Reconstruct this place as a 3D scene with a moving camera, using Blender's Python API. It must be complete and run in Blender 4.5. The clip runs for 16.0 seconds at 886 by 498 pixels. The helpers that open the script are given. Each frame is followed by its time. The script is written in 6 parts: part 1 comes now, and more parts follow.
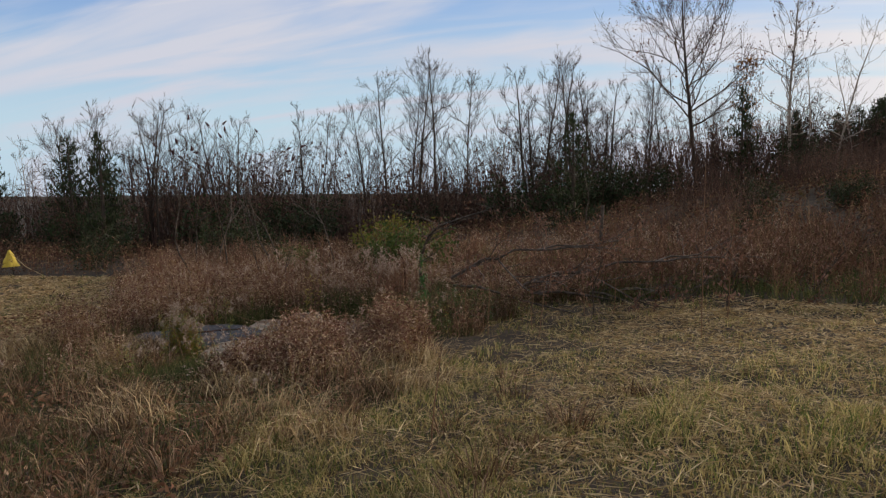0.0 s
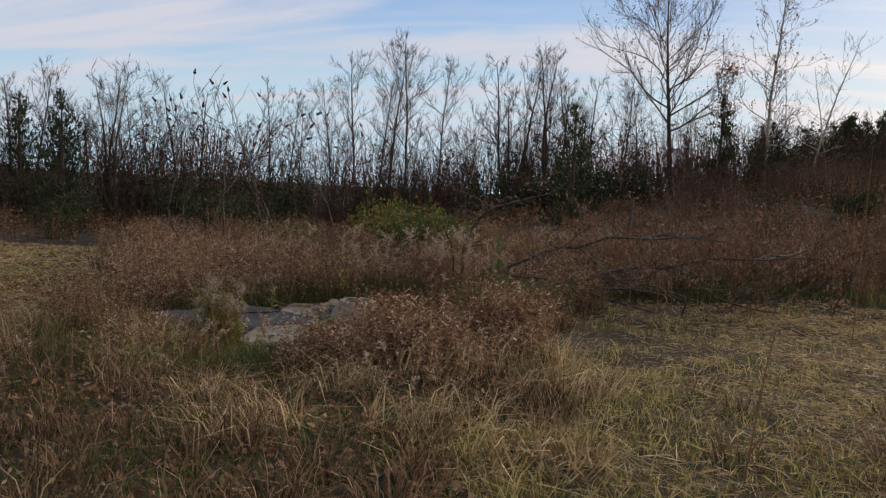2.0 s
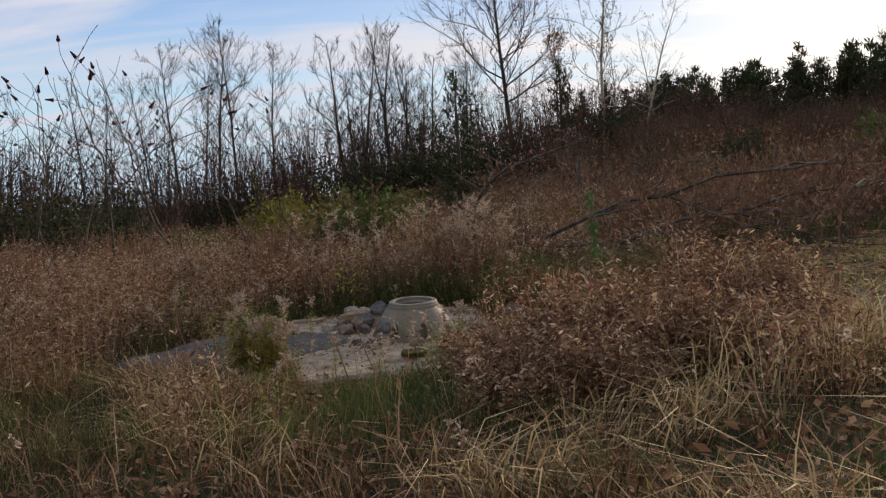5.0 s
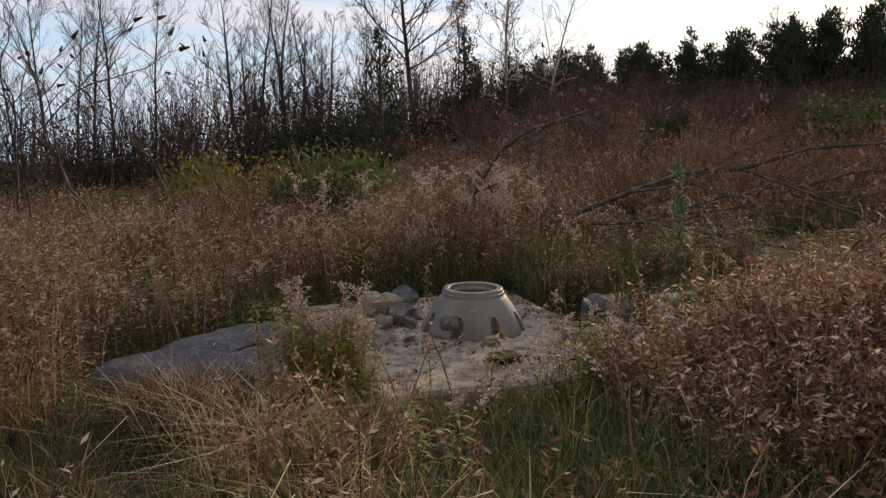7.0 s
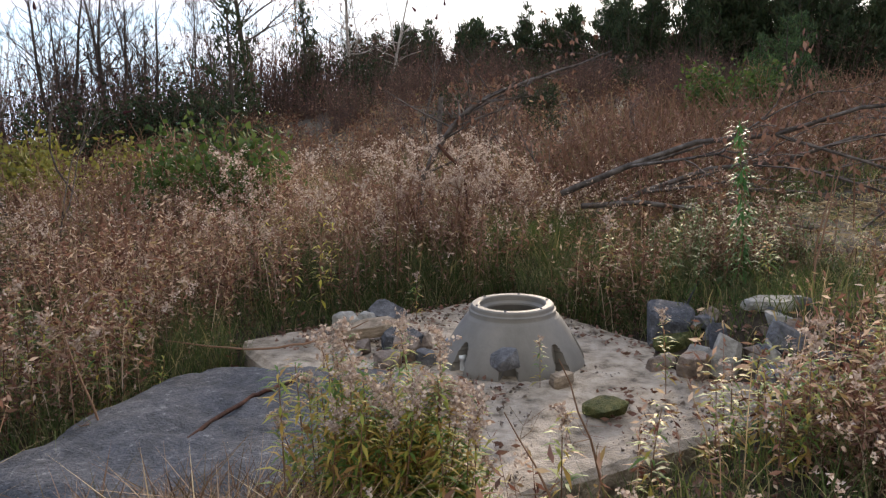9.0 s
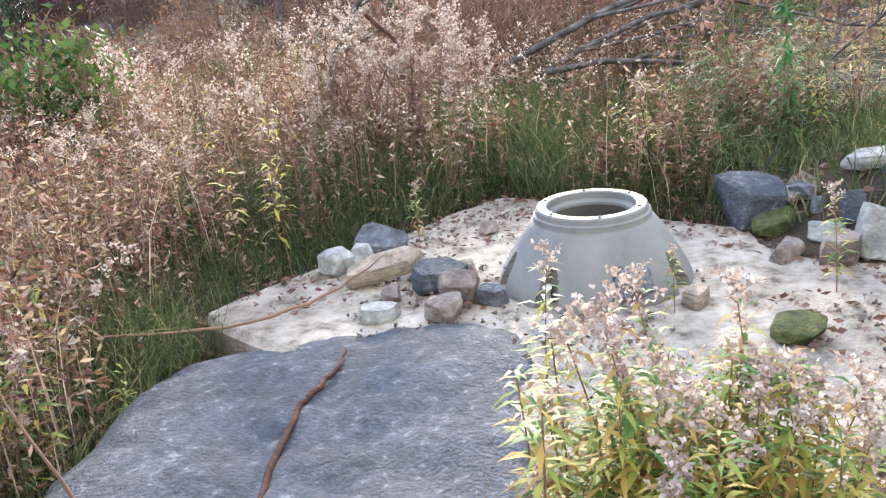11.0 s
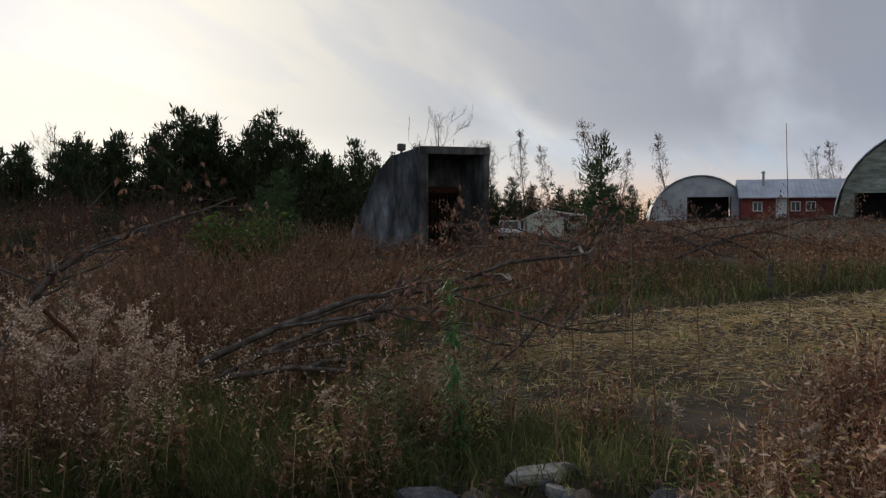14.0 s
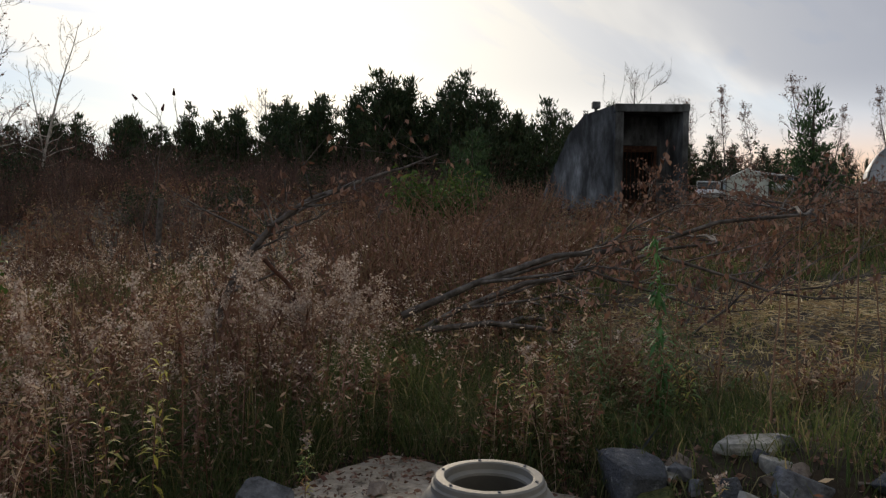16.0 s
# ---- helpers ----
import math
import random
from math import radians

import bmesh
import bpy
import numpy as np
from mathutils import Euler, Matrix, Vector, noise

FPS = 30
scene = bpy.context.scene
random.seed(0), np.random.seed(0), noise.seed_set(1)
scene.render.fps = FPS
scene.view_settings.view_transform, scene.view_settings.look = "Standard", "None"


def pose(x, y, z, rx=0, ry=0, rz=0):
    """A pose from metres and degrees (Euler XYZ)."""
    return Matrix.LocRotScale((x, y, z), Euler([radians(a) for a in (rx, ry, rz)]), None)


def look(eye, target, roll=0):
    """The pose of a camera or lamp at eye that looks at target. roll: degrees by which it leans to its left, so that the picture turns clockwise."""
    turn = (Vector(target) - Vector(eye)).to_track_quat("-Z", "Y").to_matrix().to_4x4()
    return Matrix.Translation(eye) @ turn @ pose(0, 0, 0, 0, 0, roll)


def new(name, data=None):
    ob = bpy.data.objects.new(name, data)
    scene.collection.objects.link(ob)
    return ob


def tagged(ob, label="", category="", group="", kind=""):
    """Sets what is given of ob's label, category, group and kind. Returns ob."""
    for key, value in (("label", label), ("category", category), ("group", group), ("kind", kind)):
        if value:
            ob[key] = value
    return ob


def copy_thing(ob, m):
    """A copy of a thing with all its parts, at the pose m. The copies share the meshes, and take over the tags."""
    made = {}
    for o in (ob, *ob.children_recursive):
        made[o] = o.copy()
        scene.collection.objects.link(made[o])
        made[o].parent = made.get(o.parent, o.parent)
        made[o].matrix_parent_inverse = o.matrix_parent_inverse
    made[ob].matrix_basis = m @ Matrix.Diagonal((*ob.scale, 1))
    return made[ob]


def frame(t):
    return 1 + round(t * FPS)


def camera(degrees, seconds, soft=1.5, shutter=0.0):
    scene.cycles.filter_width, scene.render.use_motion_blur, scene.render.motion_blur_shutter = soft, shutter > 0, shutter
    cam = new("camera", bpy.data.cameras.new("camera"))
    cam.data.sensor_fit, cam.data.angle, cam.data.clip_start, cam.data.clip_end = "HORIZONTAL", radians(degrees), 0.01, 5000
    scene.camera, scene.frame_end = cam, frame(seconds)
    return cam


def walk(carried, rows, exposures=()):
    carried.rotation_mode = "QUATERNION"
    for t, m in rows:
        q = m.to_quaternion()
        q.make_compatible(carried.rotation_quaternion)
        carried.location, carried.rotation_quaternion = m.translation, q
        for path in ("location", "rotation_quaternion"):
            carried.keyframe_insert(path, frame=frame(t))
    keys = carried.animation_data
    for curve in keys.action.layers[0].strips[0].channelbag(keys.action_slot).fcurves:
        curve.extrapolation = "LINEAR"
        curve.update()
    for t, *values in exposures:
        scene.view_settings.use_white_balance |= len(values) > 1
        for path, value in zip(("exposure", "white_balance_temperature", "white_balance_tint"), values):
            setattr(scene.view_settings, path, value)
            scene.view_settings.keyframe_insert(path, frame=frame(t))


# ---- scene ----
cam = camera(54.8, 16.0, 1.3)
PATH = [
    (0, (6.403, -13.194, 3.121), (5.837, -11.289, 2.893), -1.1),
    (0.5, (5.74, -12.91, 2.991), (5.17, -10.998, 2.853), -1.5),
    (1, (5.032, -12.653, 2.842), (4.624, -10.705, 2.65), 2.7),
    (1.5, (4.405, -12.358, 2.718), (3.975, -10.415, 2.512), 2.3),
    (2, (3.739, -11.974, 2.646), (3.337, -10.029, 2.413), 2.7),
    (2.5, (2.987, -11.716, 2.621), (2.652, -9.756, 2.404), 1.4),
    (3, (2.356, -11.349, 2.5), (1.963, -9.399, 2.292), -2.4),
    (3.5, (1.666, -10.955, 2.35), (1.424, -8.98, 2.149), 0.5),
    (4, (1.123, -10.5, 2.181), (1.135, -8.505, 2.034), 1.0),
    (4.2, (0.885, -10.273, 2.152), (0.845, -8.284, 1.947), -3.2),
    (6.5, (-1.419, -7.34, 1.738), (-1.099, -5.383, 1.48), 0.9),
    (7, (-1.742, -7.065, 1.841), (-1.337, -5.131, 1.53), -0.4),
    (7.5, (-2.015, -6.403, 1.769), (-1.386, -4.539, 1.409), 2.3),
    (8, (-2.231, -5.808, 1.705), (-1.627, -3.925, 1.406), 0.8),
    (10.5, (-2.742, -2.953, 1.556), (-1.598, -1.409, 1.001), -4.6),
    (11, (-2.853, -2.618, 1.491), (-1.713, -1.102, 0.855), -6.2),
    (11.5, (-2.953, -2.5, 1.494), (-1.697, -1.098, 0.818), -3.0),
    (12, (-2.996, -2.526, 1.533), (-1.624, -1.188, 0.963), -1.6),
    (12.5, (-3.04, -2.525, 1.588), (-1.621, -1.183, 1.154), -1.7),
    (13, (-3.051, -2.524, 1.628), (-1.569, -1.209, 1.354), -0.8),
    (13.5, (-3.059, -2.551, 1.68), (-1.437, -1.385, 1.578), 0.0),
    (14, (-3.05, -2.597, 1.696), (-1.316, -1.602, 1.668), 0.1),
    (14.5, (-3.058, -2.619, 1.703), (-1.304, -1.659, 1.676), -0.3),
    (15, (-3.057, -2.593, 1.701), (-1.369, -1.522, 1.647), 0.1),
    (15.5, (-3.053, -2.536, 1.675), (-1.48, -1.305, 1.569), 0.6),
    (16, (-3.057, -2.49, 1.665), (-1.584, -1.142, 1.542), 0.6),
]
walk(cam, [(t, look(eye, target, roll)) for t, eye, target, roll in PATH],
     exposures=[(0, 0.0, 7000, 12), (3.5, 0.04, 7000, 12), (4.2, -0.12, 7000, 12), (6.3, 0.7, 7000, 12), (7.0, 0.22, 7000, 13), (7.5, 0.28, 7200, 14), (8.0, 1.0, 6700, 12), (8.2, 1.05, 6700, 12), (10.3, 1.8, 5900, 9), (11.0, 2.5, 5800, 8), (12.0, 2.75, 5700, 8), (12.5, 2.5, 5700, 8), (13.0, 1.75, 6000, 9), (13.5, 0.38, 6400, 8), (14.0, -0.3, 6500, 7), (14.5, -0.4, 6600, 7), (15.0, -0.35, 6600, 7), (15.5, -0.22, 6600, 7), (16.0, -0.05, 6600, 7)])

# ---- world, sun ----
SUN_AZ, SUN_EL = radians(40), radians(14)
SUN_DIR = Vector((math.sin(SUN_AZ) * math.cos(SUN_EL), math.cos(SUN_AZ) * math.cos(SUN_EL), math.sin(SUN_EL)))


def build_world():
    w = bpy.data.worlds.new("sky")
    scene.world = w
    w.use_nodes = True
    nt = w.node_tree
    nt.nodes.clear()
    N, L = nt.nodes.new, nt.links.new

    def math_node(op, a, b=None, clamp=False):
        n = N("ShaderNodeMath")
        n.operation, n.use_clamp = op, clamp
        for i, v in enumerate((a, b)):
            if v is None:
                continue
            if isinstance(v, (int, float)):
                n.inputs[i].default_value = v
            else:
                L(v, n.inputs[i])
        return n.outputs[0]

    def mix(f, a, b):
        n = N("ShaderNodeMix")
        n.data_type = "RGBA"
        if isinstance(f, (int, float)):
            n.inputs[0].default_value = f
        else:
            L(f, n.inputs[0])
        for k, v in ((6, a), (7, b)):
            if isinstance(v, tuple):
                n.inputs[k].default_value = (*v, 1)
            else:
                L(v, n.inputs[k])
        return n.outputs[2]

    co = N("ShaderNodeTexCoord").outputs["Generated"]
    sep = N("ShaderNodeSeparateXYZ")
    L(co, sep.inputs[0])
    sx, sy, sz = sep.outputs
    zz = math_node("ADD", math_node("MAXIMUM", sz, 0.0), 0.22)
    comb = N("ShaderNodeCombineXYZ")
    L(math_node("DIVIDE", sx, zz), comb.inputs[0])
    L(math_node("DIVIDE", sy, zz), comb.inputs[1])

    def streaks(rot, scale, loc, ns, detail, dist):
        m = N("ShaderNodeMapping")
        m.inputs["Rotation"].default_value = (0, 0, radians(rot))
        m.inputs["Scale"].default_value = scale
        m.inputs["Location"].default_value = loc
        L(comb.outputs[0], m.inputs[0])
        t = N("ShaderNodeTexNoise")
        t.inputs["Scale"].default_value = ns
        t.inputs["Detail"].default_value = detail
        t.inputs["Distortion"].default_value = dist
        L(m.outputs[0], t.inputs["Vector"])
        return t.outputs["Fac"]

    def ramp(f, lo, hi):
        n = N("ShaderNodeMapRange")
        n.interpolation_type = "SMOOTHSTEP"
        n.inputs[1].default_value, n.inputs[2].default_value = lo, hi
        L(f, n.inputs[0])
        return n.outputs[0]

    def toward(az, el, power):
        d = Vector((math.sin(radians(az)) * math.cos(radians(el)), math.cos(radians(az)) * math.cos(radians(el)), math.sin(radians(el))))
        n = N("ShaderNodeVectorMath")
        n.operation = "DOT_PRODUCT"
        L(co, n.inputs[0])
        n.inputs[1].default_value = d
        return math_node("POWER", math_node("MAXIMUM", n.outputs["Value"], 0.0), power)

    sky = N("ShaderNodeTexSky")
    sky.sky_type = "NISHITA"
    sky.sun_disc = False
    sky.sun_elevation, sky.sun_rotation = SUN_EL, SUN_AZ
    sky.air_density, sky.dust_density = 1.0, 0.6
    sc = N("ShaderNodeVectorMath")
    sc.operation = "SCALE"
    L(sky.outputs[0], sc.inputs[0])
    sc.inputs[3].default_value = 0.13
    clear = mix(0.6, sc.outputs[0], (0.13, 0.33, 0.86))
    low = ramp(sz, 0.22, 0.0)
    clear = mix(math_node("MULTIPLY", low, 0.75), clear, (0.55, 0.78, 0.90))
    near_sun = toward(42, 14, 9)
    veil_col = mix(near_sun, (0.60, 0.65, 0.78), (1.5, 1.38, 1.2))
    s1 = streaks(18, (0.42, 1.5, 1), (0.3, 1.1, 0), 1.5, 6, 0.5)
    s2 = streaks(-12, (0.8, 3.4, 1), (2.3, 0.2, 0), 1.7, 8, 0.8)
    veil = math_node("ADD", math_node("MULTIPLY", ramp(s1, 0.42, 0.62), 0.85), math_node("MULTIPLY", ramp(s2, 0.45, 0.75), 0.4), True)
    veil = math_node("ADD", veil, math_node("MULTIPLY", toward(60, 12, 3), 0.75), True)
    veil = math_node("ADD", veil, math_node("MULTIPLY", toward(205, 25, 0.8), 1.1), True)
    veil_col = mix(math_node("MULTIPLY", toward(205, 25, 0.8), 1.2, True), veil_col, (0.50, 0.50, 0.50))
    col = mix(veil, clear, veil_col)
    grey = math_node("MULTIPLY", math_node("MULTIPLY", toward(84, 20, 6), ramp(streaks(-38, (0.5, 1.6, 1), (0.4, 0.9, 0), 1.1, 5, 0.4), 0.26, 0.52)), ramp(sz, 0.05, 0.14))
    col = mix(math_node("MULTIPLY", grey, 0.95), col, (0.36, 0.38, 0.46))
    glow = math_node("MULTIPLY", toward(74, 1, 30), ramp(sz, 0.10, 0.01))
    col = mix(math_node("MULTIPLY", glow, 0.85), col, (1.15, 0.72, 0.42))
    bg = N("ShaderNodeBackground")
    L(col, bg.inputs[0])
    bg.inputs[1].default_value = 1.0
    L(bg.outputs[0], N("ShaderNodeOutputWorld").inputs[0])


build_world()
sun = new("sun", bpy.data.lights.new("sun", "SUN"))
sun.data.energy, sun.data.angle, sun.data.color = 3.0, radians(5), (1.0, 0.82, 0.62)
sun.matrix_world = look((0, 0, 0), -SUN_DIR)

# ---- materials ----


def material(name, stops, scale=4.0, rough=0.9, bump=0.3, bump_scale=30.0, source="noise", metal=0.0, spread=0.35, patch=0.25, trans=0.0, stretch=(1, 1, 1), spec=0.3):
    """stops: colours from dark to light. source: noise, island or object (what picks the colour)."""
    m = bpy.data.materials.new(name)
    m.use_nodes = True
    nt = m.node_tree
    N, L = nt.nodes.new, nt.links.new
    b = nt.nodes["Principled BSDF"]
    b.inputs["Roughness"].default_value = rough
    b.inputs["Metallic"].default_value = metal
    b.inputs["Specular IOR Level"].default_value = spec
    tc = N("ShaderNodeTexCoord")
    mp = N("ShaderNodeMapping")
    mp.inputs["Scale"].default_value = stretch
    L(tc.outputs["Object"], mp.inputs[0])
    n1 = N("ShaderNodeTexNoise")
    n1.inputs["Scale"].default_value, n1.inputs["Detail"].default_value = scale, 8
    n1.inputs["Roughness"].default_value = 0.65
    L(mp.outputs[0], n1.inputs["Vector"])
    r = N("ShaderNodeValToRGB")
    e = r.color_ramp.elements
    while len(e) < len(stops):
        e.new(0.5)
    lo, hi = (0.5 - spread / 2, 0.5 + spread / 2) if source == "noise" else (0.0, 1.0)
    for i, c in enumerate(stops):
        e[i].position = lo + (hi - lo) * i / max(1, len(stops) - 1)
        e[i].color = (*c, 1)
    if source == "noise":
        L(n1.outputs["Fac"], r.inputs[0])
    elif source == "island":
        L(N("ShaderNodeNewGeometry").outputs["Random Per Island"], r.inputs[0])
    else:
        L(N("ShaderNodeObjectInfo").outputs["Random"], r.inputs[0])
    n2 = N("ShaderNodeTexNoise")
    n2.inputs["Scale"].default_value, n2.inputs["Detail"].default_value = scale * 0.17, 4
    L(mp.outputs[0], n2.inputs["Vector"])
    mr = N("ShaderNodeMapRange")
    mr.inputs[1].default_value, mr.inputs[2].default_value = 0.3, 0.7
    mr.inputs[3].default_value, mr.inputs[4].default_value = 1 - patch, 1 + patch
    L(n2.outputs["Fac"], mr.inputs[0])
    mul = N("ShaderNodeVectorMath")
    mul.operation = "SCALE"
    L(r.outputs[0], mul.inputs[0])
    L(mr.outputs[0], mul.inputs[3])
    L(mul.outputs[0], b.inputs["Base Color"])
    if bump:
        n3 = N("ShaderNodeTexNoise")
        n3.inputs["Scale"].default_value, n3.inputs["Detail"].default_value = bump_scale, 6
        L(mp.outputs[0], n3.inputs["Vector"])
        bp = N("ShaderNodeBump")
        bp.inputs["Strength"].default_value, bp.inputs["Distance"].default_value = bump, 0.02
        L(n3.outputs["Fac"], bp.inputs["Height"])
        L(bp.outputs[0], b.inputs["Normal"])
    if trans:
        t = N("ShaderNodeBsdfTranslucent")
        L(mul.outputs[0], t.inputs[0])
        mx = N("ShaderNodeMixShader")
        mx.inputs[0].default_value = trans
        L(b.outputs[0], mx.inputs[1])
        L(t.outputs[0], mx.inputs[2])
        L(mx.outputs[0], nt.nodes["Material Output"].inputs[0])
    return m


M = dict(
    soil=material("field_soil", [(0.014, 0.010, 0.006), (0.034, 0.024, 0.014), (0.065, 0.046, 0.027)], 3.0, 1.0, 0.8, 25),
    mown=material("mown_blades", [(0.05, 0.085, 0.02), (0.13, 0.17, 0.04), (0.34, 0.29, 0.115), (0.62, 0.52, 0.25), (0.22, 0.17, 0.07), (0.08, 0.055, 0.028)], 1.2, 0.8, 0, source="island", trans=0.4, patch=0.3),
    tawny=material("tawny_grass", [(0.04, 0.022, 0.012), (0.13, 0.072, 0.04), (0.30, 0.185, 0.11), (0.06, 0.055, 0.02), (0.09, 0.045, 0.027), (0.52, 0.38, 0.25)], 1.0, 0.8, 0, source="island", trans=0.15),
    straw=material("straw", [(0.15, 0.10, 0.05), (0.36, 0.27, 0.14), (0.62, 0.50, 0.29), (0.28, 0.18, 0.09), (0.48, 0.36, 0.19)], 1.0, 0.75, 0, source="island", trans=0.15),
    weed=material("dry_weed", [(0.045, 0.02, 0.014), (0.13, 0.055, 0.036), (0.25, 0.135, 0.095), (0.12, 0.06, 0.042), (0.58, 0.45, 0.34), (0.26, 0.19, 0.08), (0.08, 0.043, 0.03), (0.39, 0.26, 0.185)], 0.9, 0.85, 0, source="island", trans=0.36, patch=0.35),
    weed_far=material("far_meadow", [(0.035, 0.018, 0.013), (0.12, 0.058, 0.04), (0.06, 0.03, 0.02), (0.22, 0.125, 0.08), (0.09, 0.075, 0.03), (0.36, 0.25, 0.17)], 0.5, 0.9, 0, source="island", trans=0.45, patch=0.3),
    green=material("green_grass", [(0.022, 0.04, 0.011), (0.06, 0.095, 0.024), (0.12, 0.14, 0.045), (0.05, 0.06, 0.02), (0.32, 0.26, 0.13)], 0.9, 0.75, 0, source="island", trans=0.45, patch=0.3),
    fluff=material("seed_fluff", [(0.26, 0.19, 0.15), (0.42, 0.33, 0.27), (0.6, 0.52, 0.44)], 8, 1.0, 0, source="island", trans=0.3, patch=0.15),
    leaf_green=material("goldenrod_leaf", [(0.07, 0.14, 0.03), (0.13, 0.21, 0.04), (0.30, 0.30, 0.05), (0.42, 0.30, 0.06), (0.26, 0.12, 0.06)], 5, 0.6, 0, source="island", trans=0.35, patch=0.2),
    leaf_stalk=material("stalk_leaf", [(0.035, 0.10, 0.025), (0.06, 0.16, 0.04), (0.10, 0.20, 0.06)], 5, 0.6, 0, source="island", trans=0.3, patch=0.2),
    leaf_yellow=material("yellow_leaf", [(0.35, 0.33, 0.06), (0.5, 0.42, 0.06), (0.2, 0.24, 0.05)], 5, 0.6, 0, source="island", trans=0.35),
    leaf_dead=material("dead_leaf", [(0.09, 0.045, 0.03), (0.16, 0.085, 0.055), (0.26, 0.16, 0.12), (0.11, 0.05, 0.04)], 6, 0.8, 0, source="island", trans=0.2),
    leaf_litter=material("fallen_leaf", [(0.10, 0.045, 0.028), (0.19, 0.09, 0.05), (0.30, 0.17, 0.10), (0.13, 0.055, 0.035), (0.42, 0.28, 0.17)], 6, 0.8, 0, source="island", trans=0.1),
    leaf_orange=material("orange_leaf", [(0.30, 0.12, 0.035), (0.36, 0.18, 0.05), (0.2, 0.09, 0.04)], 6, 0.8, 0, source="island", trans=0.3),
    stem=material("weed_stem", [(0.12, 0.06, 0.04), (0.2, 0.11, 0.07), (0.16, 0.12, 0.06)], 9, 0.85, 0.2, 60, source="island"),
    bark=material("grey_bark", [(0.035, 0.027, 0.022), (0.065, 0.052, 0.043), (0.10, 0.083, 0.07)], 6, 0.95, 0.5, 20, stretch=(1, 1, 0.3)),
    twig=material("twigs", [(0.035, 0.023, 0.019), (0.06, 0.042, 0.035), (0.085, 0.065, 0.055)], 3, 0.95, 0, source="island"),
    birch=material("pale_bark", [(0.22, 0.19, 0.16), (0.38, 0.34, 0.3), (0.48, 0.44, 0.4)], 5, 0.85, 0.3, 18, stretch=(1, 1, 2)),
    pine=material("pine_needles", [(0.014, 0.028, 0.012), (0.028, 0.05, 0.02), (0.048, 0.068, 0.026), (0.04, 0.034, 0.018)], 2, 0.8, 0, source="island", trans=0.1),
    cedar=material("young_pine_needles", [(0.025, 0.055, 0.022), (0.045, 0.085, 0.032), (0.07, 0.11, 0.04)], 2, 0.8, 0, source="island", trans=0.15),
    bush=material("bush_leaf", [(0.035, 0.07, 0.016), (0.06, 0.10, 0.022), (0.10, 0.135, 0.032)], 2, 0.7, 0, source="island", trans=0.3),
    bush_yellow=material("olive_bush_leaf", [(0.14, 0.14, 0.03), (0.22, 0.20, 0.04), (0.12, 0.13, 0.03)], 2, 0.7, 0, source="island", trans=0.3),
    shrub=material("shrub_twigs", [(0.045, 0.027, 0.024), (0.085, 0.048, 0.04), (0.13, 0.078, 0.062), (0.05, 0.045, 0.025)], 1, 0.9, 0, source="island"),
    deadwood=material("dead_wood", [(0.035, 0.028, 0.024), (0.085, 0.072, 0.064), (0.16, 0.14, 0.125)], 12, 0.9, 0.5, 40, stretch=(1, 1, 1)),
    sumac_fruit=material("sumac_fruit", [(0.03, 0.008, 0.01), (0.07, 0.018, 0.02)], 30, 0.9, 0.8, 60),
    slab=material("concrete_slab", [(0.09, 0.07, 0.05), (0.26, 0.215, 0.16), (0.37, 0.31, 0.24), (0.42, 0.36, 0.285)], 7, 0.9, 0.8, 60, spread=0.34, patch=0.32),
    cone=material("grey_plastic_cone", [(0.13, 0.122, 0.105), (0.175, 0.163, 0.142), (0.23, 0.21, 0.18)], 3, 0.6, 0.1, 60, spread=0.4, patch=0.12, stretch=(1, 1, 0.5)),
    boulder=material("blue_grey_stone", [(0.028, 0.029, 0.032), (0.052, 0.055, 0.062), (0.078, 0.081, 0.09), (0.24, 0.24, 0.245)], 20, 0.85, 1.0, 60, spread=0.5, patch=0.25),
    rock_brown=material("brown_stone", [(0.10, 0.075, 0.06), (0.19, 0.15, 0.12), (0.28, 0.23, 0.19)], 12, 0.9, 0.8, 50),
    rock_pale=material("pale_stone", [(0.16, 0.15, 0.13), (0.26, 0.25, 0.22), (0.4, 0.38, 0.34)], 14, 0.85, 0.6, 50),
    rock_dark=material("dark_stone", [(0.05, 0.05, 0.052), (0.11, 0.11, 0.115), (0.19, 0.19, 0.2)], 12, 0.9, 0.8, 50),
    rock_tan=material("tan_layered_stone", [(0.13, 0.10, 0.07), (0.27, 0.21, 0.15), (0.38, 0.31, 0.23)], 14, 0.9, 0.6, 50, stretch=(1, 1, 4)),
    moss=material("moss", [(0.03, 0.038, 0.012), (0.07, 0.075, 0.022), (0.12, 0.11, 0.04)], 25, 1.0, 1.0, 90),
    concrete_old=material("stained_concrete", [(0.016, 0.016, 0.016), (0.045, 0.045, 0.045), (0.115, 0.118, 0.122), (0.25, 0.256, 0.265)], 2.4, 0.95, 0.5, 20, spread=0.5, patch=0.5, stretch=(0.8, 0.8, 0.3)),
    rust=material("rusty_steel", [(0.03, 0.016, 0.012), (0.075, 0.034, 0.022), (0.14, 0.06, 0.034)], 10, 0.9, 0.5, 50, metal=0.2),
    # near-black colour stands in for the shade inside the well, bunker and huts
    dark_inside=material("unlit_inside", [(0.02, 0.02, 0.02), (0.035, 0.033, 0.03)], 3, 1.0, 0),
    canvas=material("pale_canvas", [(0.6, 0.62, 0.56), (0.74, 0.75, 0.69), (0.8, 0.8, 0.76)], 0.9, 0.9, 0.2, 5),
    canvas_green=material("green_canvas", [(0.48, 0.51, 0.45), (0.58, 0.61, 0.55)], 0.9, 0.9, 0.2, 5),
